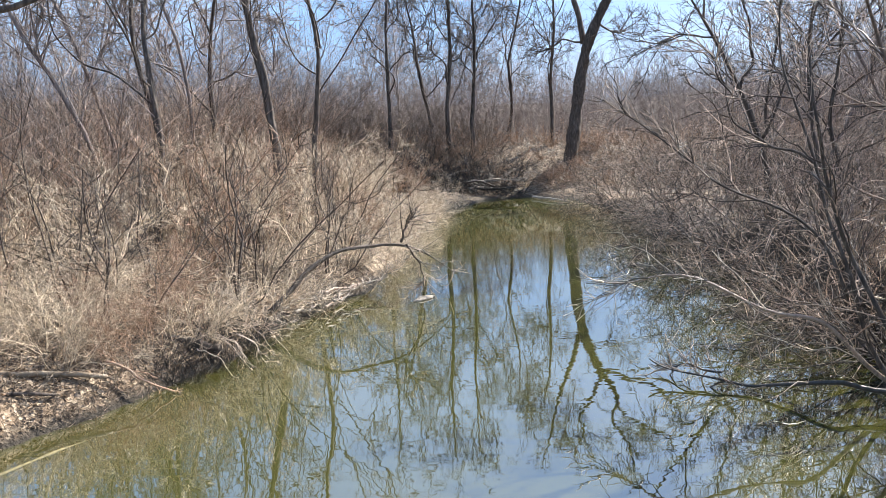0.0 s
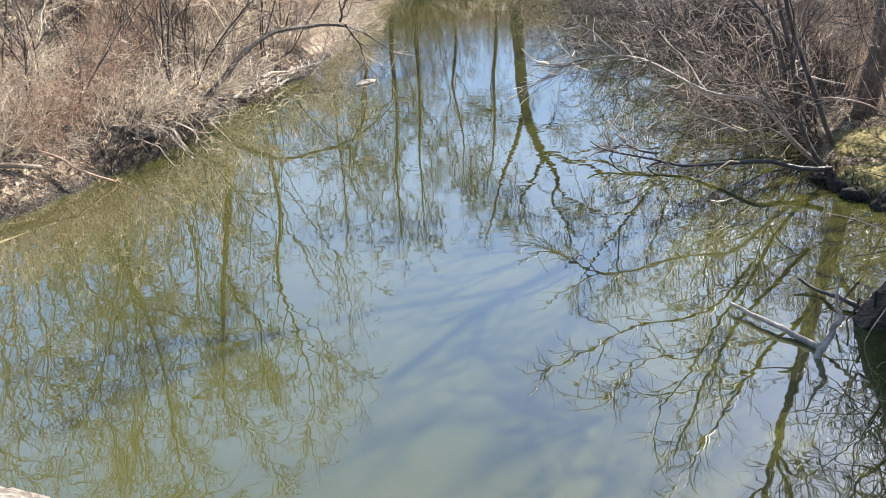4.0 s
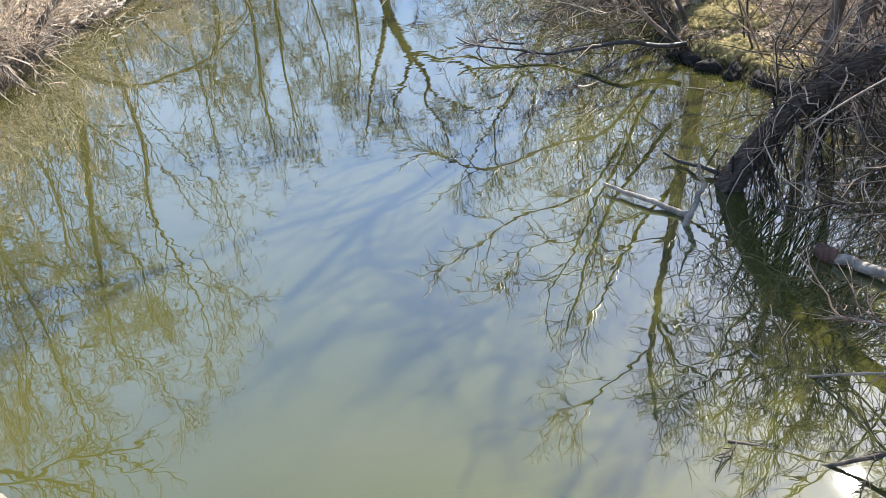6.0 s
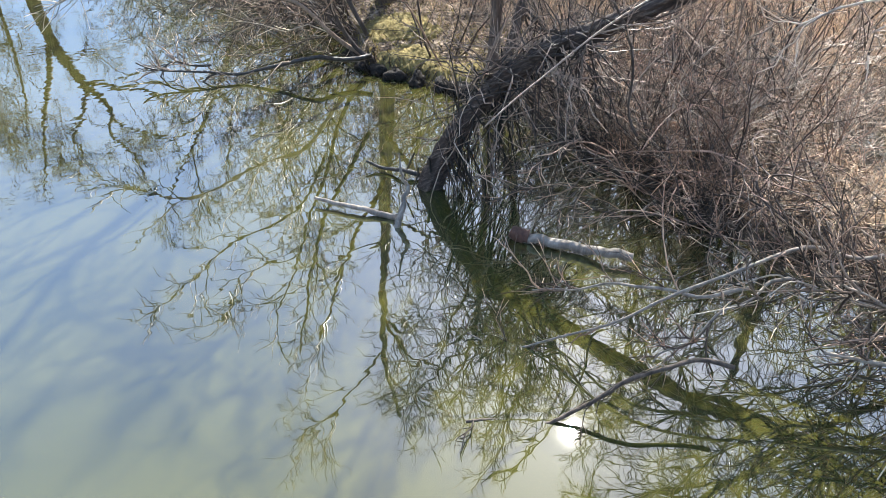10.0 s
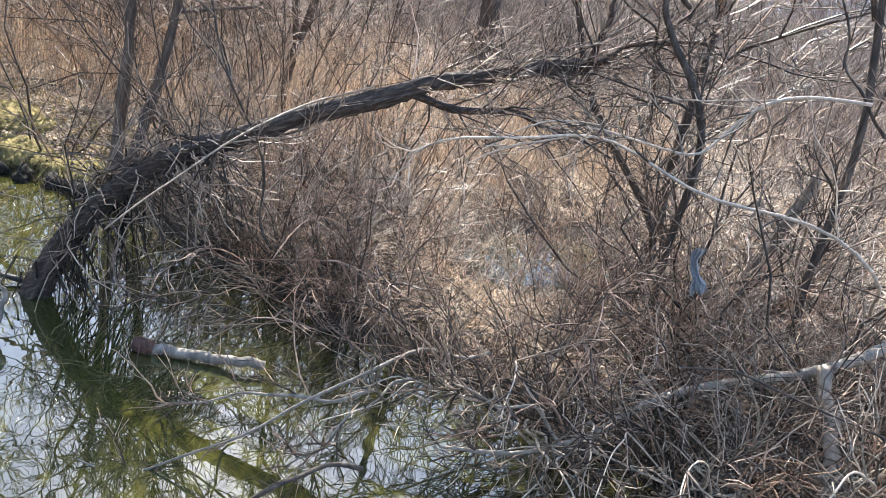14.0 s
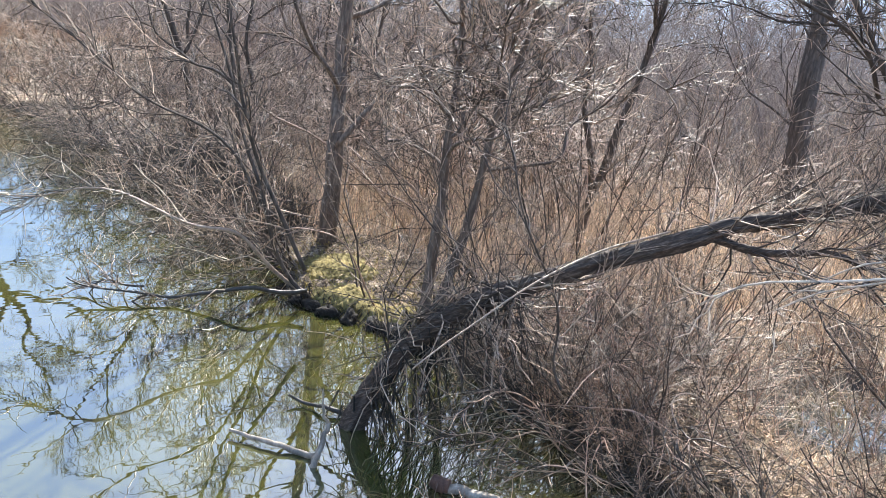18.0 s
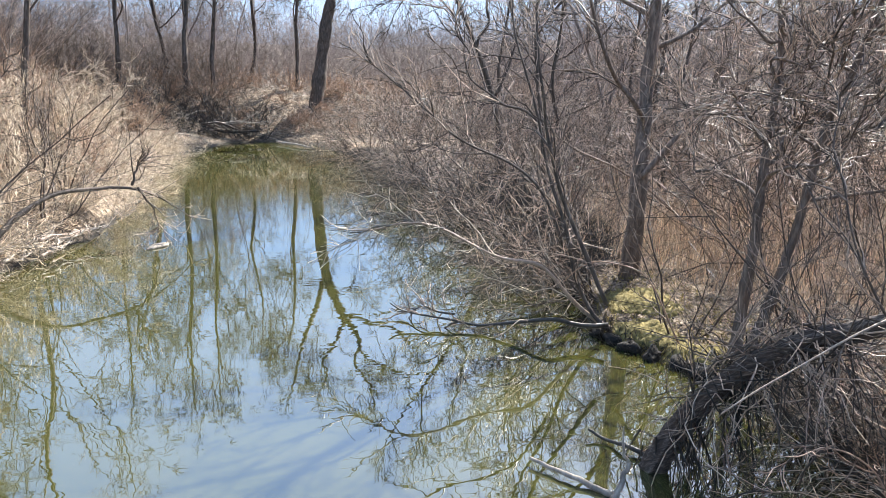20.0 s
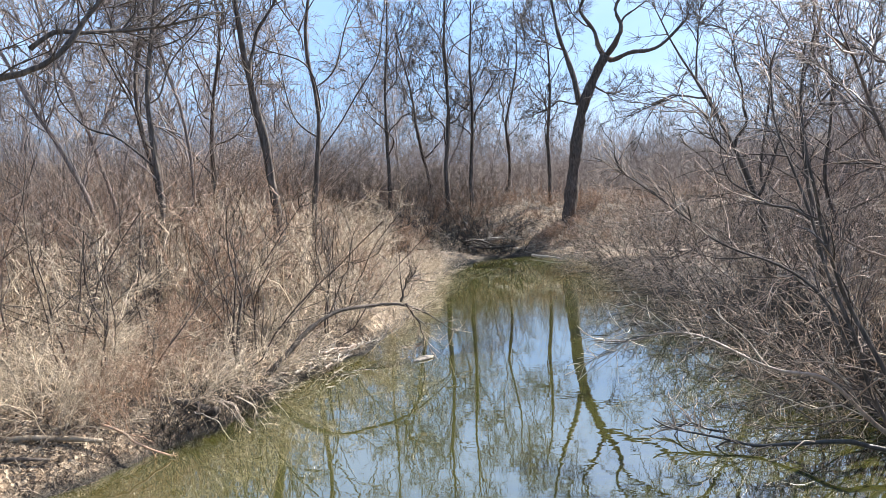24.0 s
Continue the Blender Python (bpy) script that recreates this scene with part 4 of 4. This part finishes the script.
make_limb(210, "branch", "upright dark cane with its bare crown over the creek", "branch",
          [([(7.95, 0.8, 0.2), (7.93, 1.04, 2.6), (7.88, 1.39, 3.57), (7.95, 1.68, 5.0), (7.2, 2.4, 6.4), (6.6, 2.9, 7.6)], 0.05, 0.012),
           ([(7.9, 1.45, 4.0), (6.9, 2.0, 5.0), (5.9, 2.4, 5.5), (5.2, 2.6, 5.7)], 0.026, 0.006)], TRUNK, 24, 1.1, 0.0055, TRUNK, "dark canes", 3)
make_limb(211, "snag", "broken pale snag leaning in the tangle", "stump", [([(9.0, 0.3, 0.1), (9.0, 0.0, 1.6), (9.0, -0.2, 2.7)], 0.09, 0.065)], DRIFT, 6, 0.6, 0.005)

cane = np.random.default_rng(600)
for i in range(46):
    b = np.array([cane.uniform(6.2, 8.8), cane.uniform(-1.6, 5.2), 0.05])
    if i % 3 == 0:
        b[0] = cane.uniform(5.9, 6.6)
    if 67 < math.degrees(math.atan2(b[0], b[1])) < 79 and b[0] > 7:
        b[1] += 2.2
    az = cane.normal(2.9, 0.7)
    ln, up = cane.uniform(1.3, 2.8), cane.uniform(0.35, 1.0)
    side = np.array([math.cos(az), math.sin(az), 0])
    pts = [b, b + side * ln * 0.3 + (0, 0, ln * 0.42 * up), b + side * ln * 0.65 + (0, 0, ln * 0.62 * up) + cane.normal(0, 0.12, 3), b + side * ln + (0, 0, ln * 0.55 * up) + cane.normal(0, 0.15, 3)]
    near = b[1] < 2.4
    skin = (ASH, ASH, MAROON)[i % 3] if near else (MAROON, GREY, MAROON)[i % 3]
    make_limb(601 + i, "cane", "crooked pale cane arching out of the tangle" if skin is ASH else "crooked brown cane arching out of the tangle", "branch",
              [(pts, cane.uniform(0.008, 0.017) * (1.0 if near else 0.65), 0.004)], skin, 8, 0.75, 0.0046 if near else 0.004, GREY if skin is ASH and i % 2 else skin, "canes in the tangle")

make_limb(640, "cane", "long thin pale cane crossing the fallen trunk", "branch", [([(6.52, 3.9, 2.56), (5.66, 3.95, 2.44), (4.88, 3.99, 2.22), (4.15, 4.05, 1.86), (3.6, 4.08, 1.54)], 0.012, 0.006)], GREY, 0, 0.5, 0.004, GREY, "canes by the fallen trunk")
make_limb(641, "cane", "thin dark cane standing before the fallen trunk", "branch", [([(5.3, 3.93, 1.1), (5.16, 3.96, 1.57), (4.96, 4.05, 2.19), (4.66, 4.24, 2.85), (4.64, 4.41, 3.24), (4.77, 4.57, 3.83)], 0.012, 0.006)], TRUNK, 10, 0.6, 0.004, GREY, "canes by the fallen trunk")
make_limb(642, "cane", "pale cane arching through the tangle", "branch", [([(7.19, -0.33, 3.6), (7.0, 0.25, 3.56), (6.76, 0.7, 2.85), (6.69, 1.2, 2.84), (6.61, 1.97, 2.76), (6.45, 2.73, 2.19)], 0.016, 0.006)], ASH, 12, 0.7, 0.0042, ASH, "canes by the fallen trunk")
make_limb(643, "branch", "crooked dark limb rising over the creek shrubs", "branch", [([(5.63, 8.98, 0.73), (5.03, 9.22, 1.91), (4.64, 9.31, 3.09), (4.36, 9.33, 3.85), (4.35, 9.34, 4.66)], 0.035, 0.014)], TRUNK, 14, 1.0, 0.005, GREY, "limbs over the creek")

# over the creek from the mossy corner
make_limb(220, "branch", "long crooked limb sweeping low over the water", "branch",
          [([(6.2, 9.6, 0.1), (5.84, 9.56, 0.3), (4.92, 9.84, 1.1), (4.07, 10.01, 1.42), (2.8, 10.22, 1.71), (2.07, 10.7, 1.5)], 0.035, 0.008)], GREY, 16, 1.2, 0.005, ASH, "limbs over the creek")
make_limb(221, "branch", "dark limb rising in crooked forks", "branch",
          [([(6.1, 9.5, 0.1), (5.75, 9.61, 0.42), (5.09, 9.98, 2.02), (4.77, 10.25, 3.87), (4.5, 10.6, 5.4)], 0.036, 0.008),
           ([(4.85, 10.1, 3.2), (4.14, 10.73, 3.6), (3.7, 11.2, 4.8)], 0.02, 0.006), ([(5.32, 9.86, 1.4), (4.28, 10.35, 2.78), (3.5, 10.64, 3.19), (2.44, 10.93, 3.93)], 0.024, 0.006)], TRUNK, 18, 1.2, 0.005, GREY, "limbs over the creek")
make_limb(222, "branch", "dark dead limb lying on the water", "branch",
          [([(5.9, 9.3, 0.3), (4.9, 9.62, 0.2), (4.22, 10.16, 0.08), (3.8, 10.53, 0.22), (3.33, 10.69, 0.26), (2.95, 10.8, 0.3)], 0.04, 0.01),
           ([(3.9, 10.45, 0.2), (3.4, 10.9, 0.16), (3.05, 11.1, 0.12)], 0.02, 0.006)], WET_AND_SHADE, 10, 0.6, 0.005, GREY, "limbs over the creek")
make_limb(223, "branch", "bowed tan branch arching over moss", "branch", [([(6.5, 8.4, 0.3), (6.37, 8.47, 0.57), (6.15, 8.63, 1.13), (5.8, 8.88, 1.36), (5.4, 9.1, 1.28), (5.1, 9.3, 1.0)], 0.016, 0.007)], RUST, 6, 0.6, 0.004, GREY)

# on the sunny bank
make_limb(230, "branch", "dark trunk leaning out from the sunny bank", "branch",
          [([(-3.4, 13.9, 0.3), (-3.09, 14.17, 0.61), (-2.81, 14.53, 0.97), (-2.21, 15.04, 1.33), (-1.01, 15.97, 1.3), (-0.3, 16.4, 0.9), (0.1, 16.6, 0.5)], 0.06, 0.01),
           ([(-1.0, 15.97, 1.3), (-0.9, 16.0, 1.65), (-0.75, 16.1, 1.85)], 0.03, 0.01), ([(-0.9, 16.0, 1.25), (-0.6, 16.2, 0.7), (-0.55, 16.3, 0.25)], 0.025, 0.008)], TRUNK, 16, 0.8, 0.005, GREY)
make_limb(231, "pole", "yellowish half sunken pole by the bank", "pole", [([(-5.5, 7.1, -0.022), (-5.0, 8.0, -0.018), (-4.6, 8.7, -0.02), (-4.0, 9.35, -0.03)], 0.03, 0.02)], SUNKEN)
make_limb(232, "log", "dark rotting log in the undercut bank", "log", [([(-5.0, 11.9, 0.42), (-4.5, 11.85, 0.38), (-3.7, 11.75, 0.26)], 0.1, 0.08)], TRUNK)
make_limb(233, "log", "pale straw-covered log lying on the bank", "log", [([(-7.5, 9.6, 0.60), (-6.6, 9.75, 0.53), (-5.7, 9.8, 0.52), (-5.1, 10.0, 0.45), (-4.75, 10.02, 0.40)], 0.085, 0.03)], STRAW, 10, 0.4, 0.006, STRAW)
make_limb(234, "root", "bare reddish root reaching to the water", "root", [([(-4.9, 10.35, 0.52), (-4.6, 10.22, 0.44), (-4.37, 10.19, 0.32), (-3.95, 10.4, 0.03)], 0.022, 0.012)], RUST, 3, 0.4, 0.005)
make_limb(235, "log", "grey log half buried in leaves", "log", [([(-7.0, 9.1, 0.48), (-6.2, 9.25, 0.44), (-5.6, 9.3, 0.42), (-5.2, 9.5, 0.34)], 0.06, 0.02)], TRUNK, 8, 0.4, 0.006, STRAW)
drift = np.random.default_rng(240)
for i in range(19):
    c = np.array([-3.0, 14.7, 0.28]) + (np.array([-1.75, 16.6, 0.25]) - np.array([-3.0, 14.7, 0.28])) * drift.uniform(0, 1) + drift.normal(0, 0.12, 3) * (1, 1, 0.7)
    w = np.array([0.55, 0.75, 0]) + drift.normal(0, 0.35, 3) * (1, 1, 0.3)
    ln = drift.uniform(0.45, 1.1)
    make_limb(241 + i, "driftwood", "bleached driftwood stick heaped at the waterline", "driftwood", [([c - w * ln / 2, c + w * ln * 0.1 + drift.normal(0, 0.03, 3), c + w * ln / 2], drift.uniform(0.02, 0.04), 0.006)], (PALE, DRIFT, GREY)[i % 3], 3, 0.3, 0.006, ASH, "driftwood heap")
for i in range(10):
    c = np.array([-3.75 + drift.uniform(-0.3, 0.4), 11.9 + drift.uniform(-0.7, 0.9), 0.42])
    make_limb(262 + i, "root", "dead root trailing into the water", "root", [([c, c + (0.25, -0.1, -0.06), c + (0.5 + drift.uniform(0, 0.25), -0.25 + drift.uniform(-0.25, 0.15), -0.42)], 0.007, 0.003)], ASH, 4, 0.3, 0.004, GREY, "roots in the undercut")

# on the far bank
make_limb(280, "log", "pale log lying at the far waterline", "log", [([(4.2, 37.4, 0.1), (4.9, 36.4, 0.1), (5.6, 35.3, 0.06)], 0.06, 0.04)], PALE)
for i in range(14):
    c = np.array([drift.uniform(-0.8, 3.2), 37.9 + drift.uniform(-0.3, 1.2), 0.4 + drift.uniform(0, 0.5)])
    w = np.array([drift.normal(0, 1), drift.normal(0, 0.4), drift.normal(0, 0.25)])
    make_limb(281 + i, "deadfall", "fallen dead branch heaped on the far shore", "branch", [([c - w, c + drift.normal(0, 0.1, 3), c + w], 0.05, 0.02)], (PALE, TRUNK, WET_AND_SHADE)[i % 3], 5, 0.8, 0.012, group="deadfall heap")

# a tree whose limb hangs into the sky
make_tree(300, "dark tree with a long limb over the bank", [([(-8.4, 9.2, 0.4), (-8.2, 9.2, 3), (-8.0, 9.2, 5.5), (-8.0, 9.3, 9)], 0.2, 0.08),
          ([(-8.0, 9.2, 4.6), (-6.6, 9.3, 5.2), (-5.5, 9.5, 5.45), (-5.1, 9.7, 5.62), (-4.7, 9.9, 5.9), (-4.3, 10.1, 6.4), (-4.0, 10.2, 7.0)], 0.07, 0.02),
          ([(-5.2, 9.7, 5.6), (-4.6, 10, 5.85), (-3.8, 10.3, 6.0), (-3.0, 10.5, 6.0)], 0.035, 0.008)], TRUNK, 10, 1.2, 0.006, 3)


# ---- the woods behind ----
def wood_kinds():
    kinds = []
    for i in range(5):
        r = np.random.default_rng(140 + i)
        h = 12.0
        lean = r.normal(0, 1.5, 2)
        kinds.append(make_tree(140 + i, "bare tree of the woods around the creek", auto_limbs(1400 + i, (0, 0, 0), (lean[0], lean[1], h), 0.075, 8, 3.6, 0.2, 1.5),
                               HAZE_BARK, 8, 2.8, 0.0105, 2, "trees of the woods", first=0.2, fine=False))
    return kinds


kinds = wood_kinds()
places = []
for n, (r0, r1, a0, a1) in ((12, (26, 42, -60, -16)), (20, (46, 70, -45, 14)), (24, (75, 130, -55, 60)), (14, (34, 60, 26, 75)), (32, (45, 110, 52, 135)), (8, (40, 90, 135, 300))):
    for q in range(n):
        az, d = radians(rng.uniform(a0, a1)), rng.uniform(r0, r1)
        x, y = d * math.sin(az), d * math.cos(az)
        if bank(x, y) > 2 and not 7 < math.degrees(az) < 17:
            places.append((x, y, rng.uniform(0.65, 1.25)))
thin = []
while len(thin) < 44:
    az, d = radians(rng.uniform(-40, 60)), rng.uniform(43, 64)
    x, y = d * math.sin(az), d * math.cos(az)
    if bank(x, y) > 3 and not 7 < math.degrees(az) < 15:
        thin.append((x, y, rng.uniform(0.4, 0.75)))
scatter(kinds, places + thin, 150)
remove(kinds)


# ---- small things ----
def blob(rng, size, rings=14, sides=22, rough=0.12):
    """A lumpy closed mound or stone about its centre."""
    th, ph = np.linspace(0, np.pi, rings), np.linspace(0, 2 * np.pi, sides, endpoint=False)
    d = np.stack([np.outer(np.sin(th), np.cos(ph)), np.outer(np.sin(th), np.sin(ph)), np.outer(np.cos(th), np.ones(sides))], -1)
    k = rng.normal(0, 1, (7, 3)) * 2.2
    lump = sum(np.sin(d @ q + i) for i, q in enumerate(k)) / 4
    v = d * (1 + rough * lump + rng.normal(0, rough * 0.12, d.shape[:2]))[..., None] * np.array(size)
    v[0], v[-1] = v[0, 0], v[-1, 0]
    idx = np.arange(rings * sides).reshape(rings, sides)
    f = np.stack([idx[:-1], np.roll(idx[:-1], -1, 1), np.roll(idx[1:], -1, 1), idx[1:]], -1).reshape(-1, 4)
    return v.reshape(-1, 3), f


def gritty():
    m, n, l, p = material("gritty_stone")
    tc = n.new("ShaderNodeTexCoord")
    v = n.new("ShaderNodeTexVoronoi")
    v.inputs["Scale"].default_value = 22
    l.new(tc.outputs["Object"], v.inputs["Vector"])
    fine = noise_node(n, l, 60, 4, tc.outputs["Object"])
    r = ramp(n, [(0.25, (0.07, 0.055, 0.042)), (0.5, (0.165, 0.138, 0.108)), (0.75, (0.27, 0.235, 0.195))])
    l.new(mixed(n, l, 0.5, v.outputs["Color"], fine.outputs["Color"]), r.inputs[0])
    l.new(r.outputs[0], p.inputs["Base Color"])
    p.inputs["Roughness"].default_value = 0.9
    b = n.new("ShaderNodeBump")
    b.inputs["Strength"].default_value, b.inputs["Distance"].default_value = 0.8, 0.02
    l.new(v.outputs["Distance"], b.inputs["Height"])
    l.new(b.outputs[0], p.inputs["Normal"])
    return m


STONE = gritty()
MOUND = bark("moss_cushion", (0.07, 0.052, 0.018), (0.255, 0.2, 0.064), (0.5, 0.41, 0.17), 14, 0.95, 1.0, 1.0, even=True)
rng = np.random.default_rng(400)
stone = new("boulder", mesh_of("boulder", *blob(rng, (1.15, 0.8, 0.42), 44, 60, 0.11), STONE))
stone.matrix_world = pose(-2.78, 3.42, -0.05, 0, 0, -29)
tagged(stone, "pale gritty boulder at the foot of the bridge", "boulder")

chunk = new("driftwood", mesh_of("driftwood", *blob(rng, (0.36, 0.11, 0.06), 22, 20, 0.3), DRIFT))
chunk.matrix_world = pose(-0.55, 16.15, 0.0, 0, 0, 55)
tagged(chunk, "pale sodden chunk floating off the bank", "driftwood")


def moss_patch(seed, cx, cy, rx, ry):
    """A ragged cushion of moss that follows the land."""
    r = np.random.default_rng(seed)
    u = np.linspace(-1.25, 1.25, 60)
    gx, gy = np.meshgrid(u, u)
    x, y = cx + rx * gx, cy + ry * gy
    d = np.hypot(gx, gy) + 0.22 * wavy(3 * x, 3 * y) + 0.1 * wavy(9 * x, 9 * y)
    z = land(x, y) + np.where(d < 1, 0.09 * np.sqrt(np.clip(1 - d, 0, 1)) + 0.035 * wavy(7 * x, 6 * y) + r.normal(0, 0.012, d.shape), -0.12)
    idx = np.arange(d.size).reshape(d.shape)
    f = np.stack([idx[:-1, :-1], idx[:-1, 1:], idx[1:, 1:], idx[1:, :-1]], -1).reshape(-1, 4)
    return tagged(new("moss_patch", mesh_of("moss_patch", np.stack([x, y, z], -1).reshape(-1, 3), f, MOUND)), "sunlit yellow-green moss cushion on the bank", "moss", "moss cushions")


for n, (x, y, rx, ry) in enumerate([(6.5, 9.1, 0.5, 0.8), (7.15, 10.4, 0.6, 0.7), (6.9, 8.1, 0.35, 0.4)]):
    moss_patch(410 + n, x, y, rx, ry)


# added black lumps make the shadow band under the bank's mossy lip
LIP_SHADE = bark("lip_shade_black", (0.006, 0.005, 0.004), (0.02, 0.016, 0.012), (0.05, 0.04, 0.03), 30, 0.95, 1.0, 1.0, even=True)
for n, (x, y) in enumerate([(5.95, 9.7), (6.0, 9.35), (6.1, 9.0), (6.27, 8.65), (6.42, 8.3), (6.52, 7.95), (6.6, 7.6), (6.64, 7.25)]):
    clod = new("peat_clod", mesh_of("peat_clod", *blob(rng, (rng.uniform(0.1, 0.16), rng.uniform(0.14, 0.26), rng.uniform(0.07, 0.14)), 16, 20, 0.4), LIP_SHADE))
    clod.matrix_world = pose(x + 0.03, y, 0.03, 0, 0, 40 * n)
    tagged(clod, "black lump standing in for shadow under the mossy lip of the bank", "clod", "peat under the moss")


def plank():
    m, n, l, p = material("sawn_timber")
    tc = n.new("ShaderNodeTexCoord")
    mp = n.new("ShaderNodeMapping")
    mp.inputs["Scale"].default_value = (40, 3, 3)
    l.new(tc.outputs["Object"], mp.inputs["Vector"])
    g = noise_node(n, l, 2.0, 6, mp.outputs[0])
    r = ramp(n, [(0.3, (0.22, 0.085, 0.04)), (0.55, (0.34, 0.15, 0.08)), (0.75, (0.44, 0.23, 0.13))])
    l.new(g.outputs[0], r.inputs[0])
    l.new(r.outputs[0], p.inputs["Base Color"])
    p.inputs["Roughness"].default_value = 0.7
    return m


def box_mesh(size, bevel):
    bm = bmesh.new()
    bmesh.ops.create_cube(bm, size=1.0)
    bmesh.ops.scale(bm, vec=size, verts=bm.verts)
    bmesh.ops.bevel(bm, geom=bm.edges[:], offset=bevel, segments=2, affect="EDGES")
    return bm


TIMBER = plank()
rail = thing("bridge_post", "orange-brown sawn timber post of the foot bridge", "post", at=(-0.0588, 0.797, 2.855))
rail.rotation_euler = (0, 0, radians(-30))
bm = box_mesh((0.105, 0.105, 0.67), 0.004)
bmesh.ops.translate(bm, vec=(0, -0.0525, -0.335), verts=bm.verts)
part("shaft", bm, TIMBER, rail)

# the foot bridge underfoot
deck = thing("foot_bridge", "weathered timber foot bridge over the creek", "bridge", at=(0, -0.45, 2.2))
deck.rotation_euler = (0, 0, radians(-33))
for n in range(112):
    bm = box_mesh((0.135, 2.1, 0.04), 0.004)
    bmesh.ops.translate(bm, vec=(-8.0 + n * 0.145, 0.0, -0.02 + rng.normal(0, 0.002)), verts=bm.verts)
    part("plank", bm, GREY, deck)
for y in (-0.9, 0.9):
    bm = box_mesh((16.5, 0.16, 0.3), 0.006)
    bmesh.ops.translate(bm, vec=(0.0, y, -0.2), verts=bm.verts)
    part("beam", bm, GREY, deck)



def crumpled_bag(seed, at, w, h):
    """A torn film bag that hangs in folds."""
    r = np.random.default_rng(seed)
    u, v = np.meshgrid(np.linspace(-1, 1, 26), np.linspace(0, 1, 40))
    wide = w * (0.35 + 0.5 * v + 0.18 * np.sin(7 * v + 1) + 0.1 * np.sin(17 * v))
    x = u * wide + 0.04 * np.sin(5 * v)
    y = 0.03 * np.sin(9 * u + 6 * v) + 0.02 * np.sin(21 * u - 13 * v) + r.normal(0, 0.004, u.shape)
    z = -v * h + 0.03 * np.sin(6 * u) * v + r.normal(0, 0.004, u.shape)
    idx = np.arange(u.size).reshape(u.shape)
    f = np.stack([idx[:-1, :-1], idx[:-1, 1:], idx[1:, 1:], idx[1:, :-1]], -1).reshape(-1, 4)
    m, n, l, p = material("grey_film")
    fine = noise_node(n, l, 30, 4)
    c = ramp(n, [(0.3, (0.26, 0.265, 0.27)), (0.7, (0.48, 0.49, 0.50))])
    l.new(fine.outputs[0], c.inputs[0])
    l.new(c.outputs[0], p.inputs["Base Color"])
    p.inputs["Roughness"].default_value = 0.25
    ob = new("plastic_bag", mesh_of("plastic_bag", np.stack([x, y, z], -1).reshape(-1, 3), f, m))
    ob.modifiers.new("thickness", "SOLIDIFY").thickness = 0.002
    ob.matrix_world = at
    return tagged(ob, "torn pale grey plastic bag caught in the twigs", "bag")


crumpled_bag(470, pose(6.98, 0.5, 2.03, 0, 12, 85), 0.075, 0.42)
leaf = new("leaf", mesh_of("leaf", [(0, 0, 0), (0.03, 0.012, 0.012), (0.075, 0, 0.004), (0.03, -0.014, 0.01), (0.035, 0, -0.002)], [(0, 4, 1), (1, 4, 2), (0, 3, 4), (3, 2, 4)], REED))
leaf.matrix_world = pose(6.91, 1.12, 0.69, 20, -60, 30)
tagged(leaf, "single yellow dead leaf caught in twigs", "leaf")


def leaf_litter(name, label, seed, n, box, keep):
    """Curled dead leaves strewn on the land."""
    r = np.random.default_rng(seed)
    x, y = r.uniform(box[0], box[1], n * 3), r.uniform(box[2], box[3], n * 3)
    ok = keep(x, y)
    x, y = x[ok][:n], y[ok][:n]
    k = len(x)
    c = np.stack([x, y, land(x, y) + r.uniform(0.01, 0.05, k)], 1)
    a = r.uniform(0, 6.28, k)
    ln, wd = r.uniform(0.014, 0.034, k), r.uniform(0.008, 0.017, k)
    u = np.stack([np.cos(a), np.sin(a), r.normal(0, 0.45, k)], 1) * ln[:, None]
    w = np.stack([-np.sin(a), np.cos(a), r.normal(0, 0.45, k)], 1) * wd[:, None]
    up = np.array([0, 0, 1.0]) * (wd * r.uniform(0.2, 0.8, k))[:, None]
    v = np.stack([c - u, c + w + up, c + u, c - w + up], 1).reshape(-1, 3)
    i = np.arange(k)[:, None] * 4
    f = np.concatenate([i + [0, 3, 2], i + [0, 2, 1]])
    return tagged(new(name, mesh_of(name, v, f, LEAF, False)), label, "leaves", kind="stuff")


LEAF = bark("dead_leaf", (0.080, 0.050, 0.030), (0.176, 0.120, 0.076), (0.320, 0.248, 0.176), 20, 0.7)
leaf_litter("leaf_litter", "curled dead leaves strewn on the sunny bank", 500, 16000, (-9, -1, 7.5, 18), off_creek(0.05, 3.5))
leaf_litter("leaf_litter", "curled dead leaves strewn on the marsh bank", 501, 6000, (5.9, 11, -3, 12), off_creek(0.1, 4))
leaf_litter("leaf_litter", "dead leaves strewn on the far bank", 502, 4000, (-3, 11, 37.5, 44), off_creek(0.2, 7))
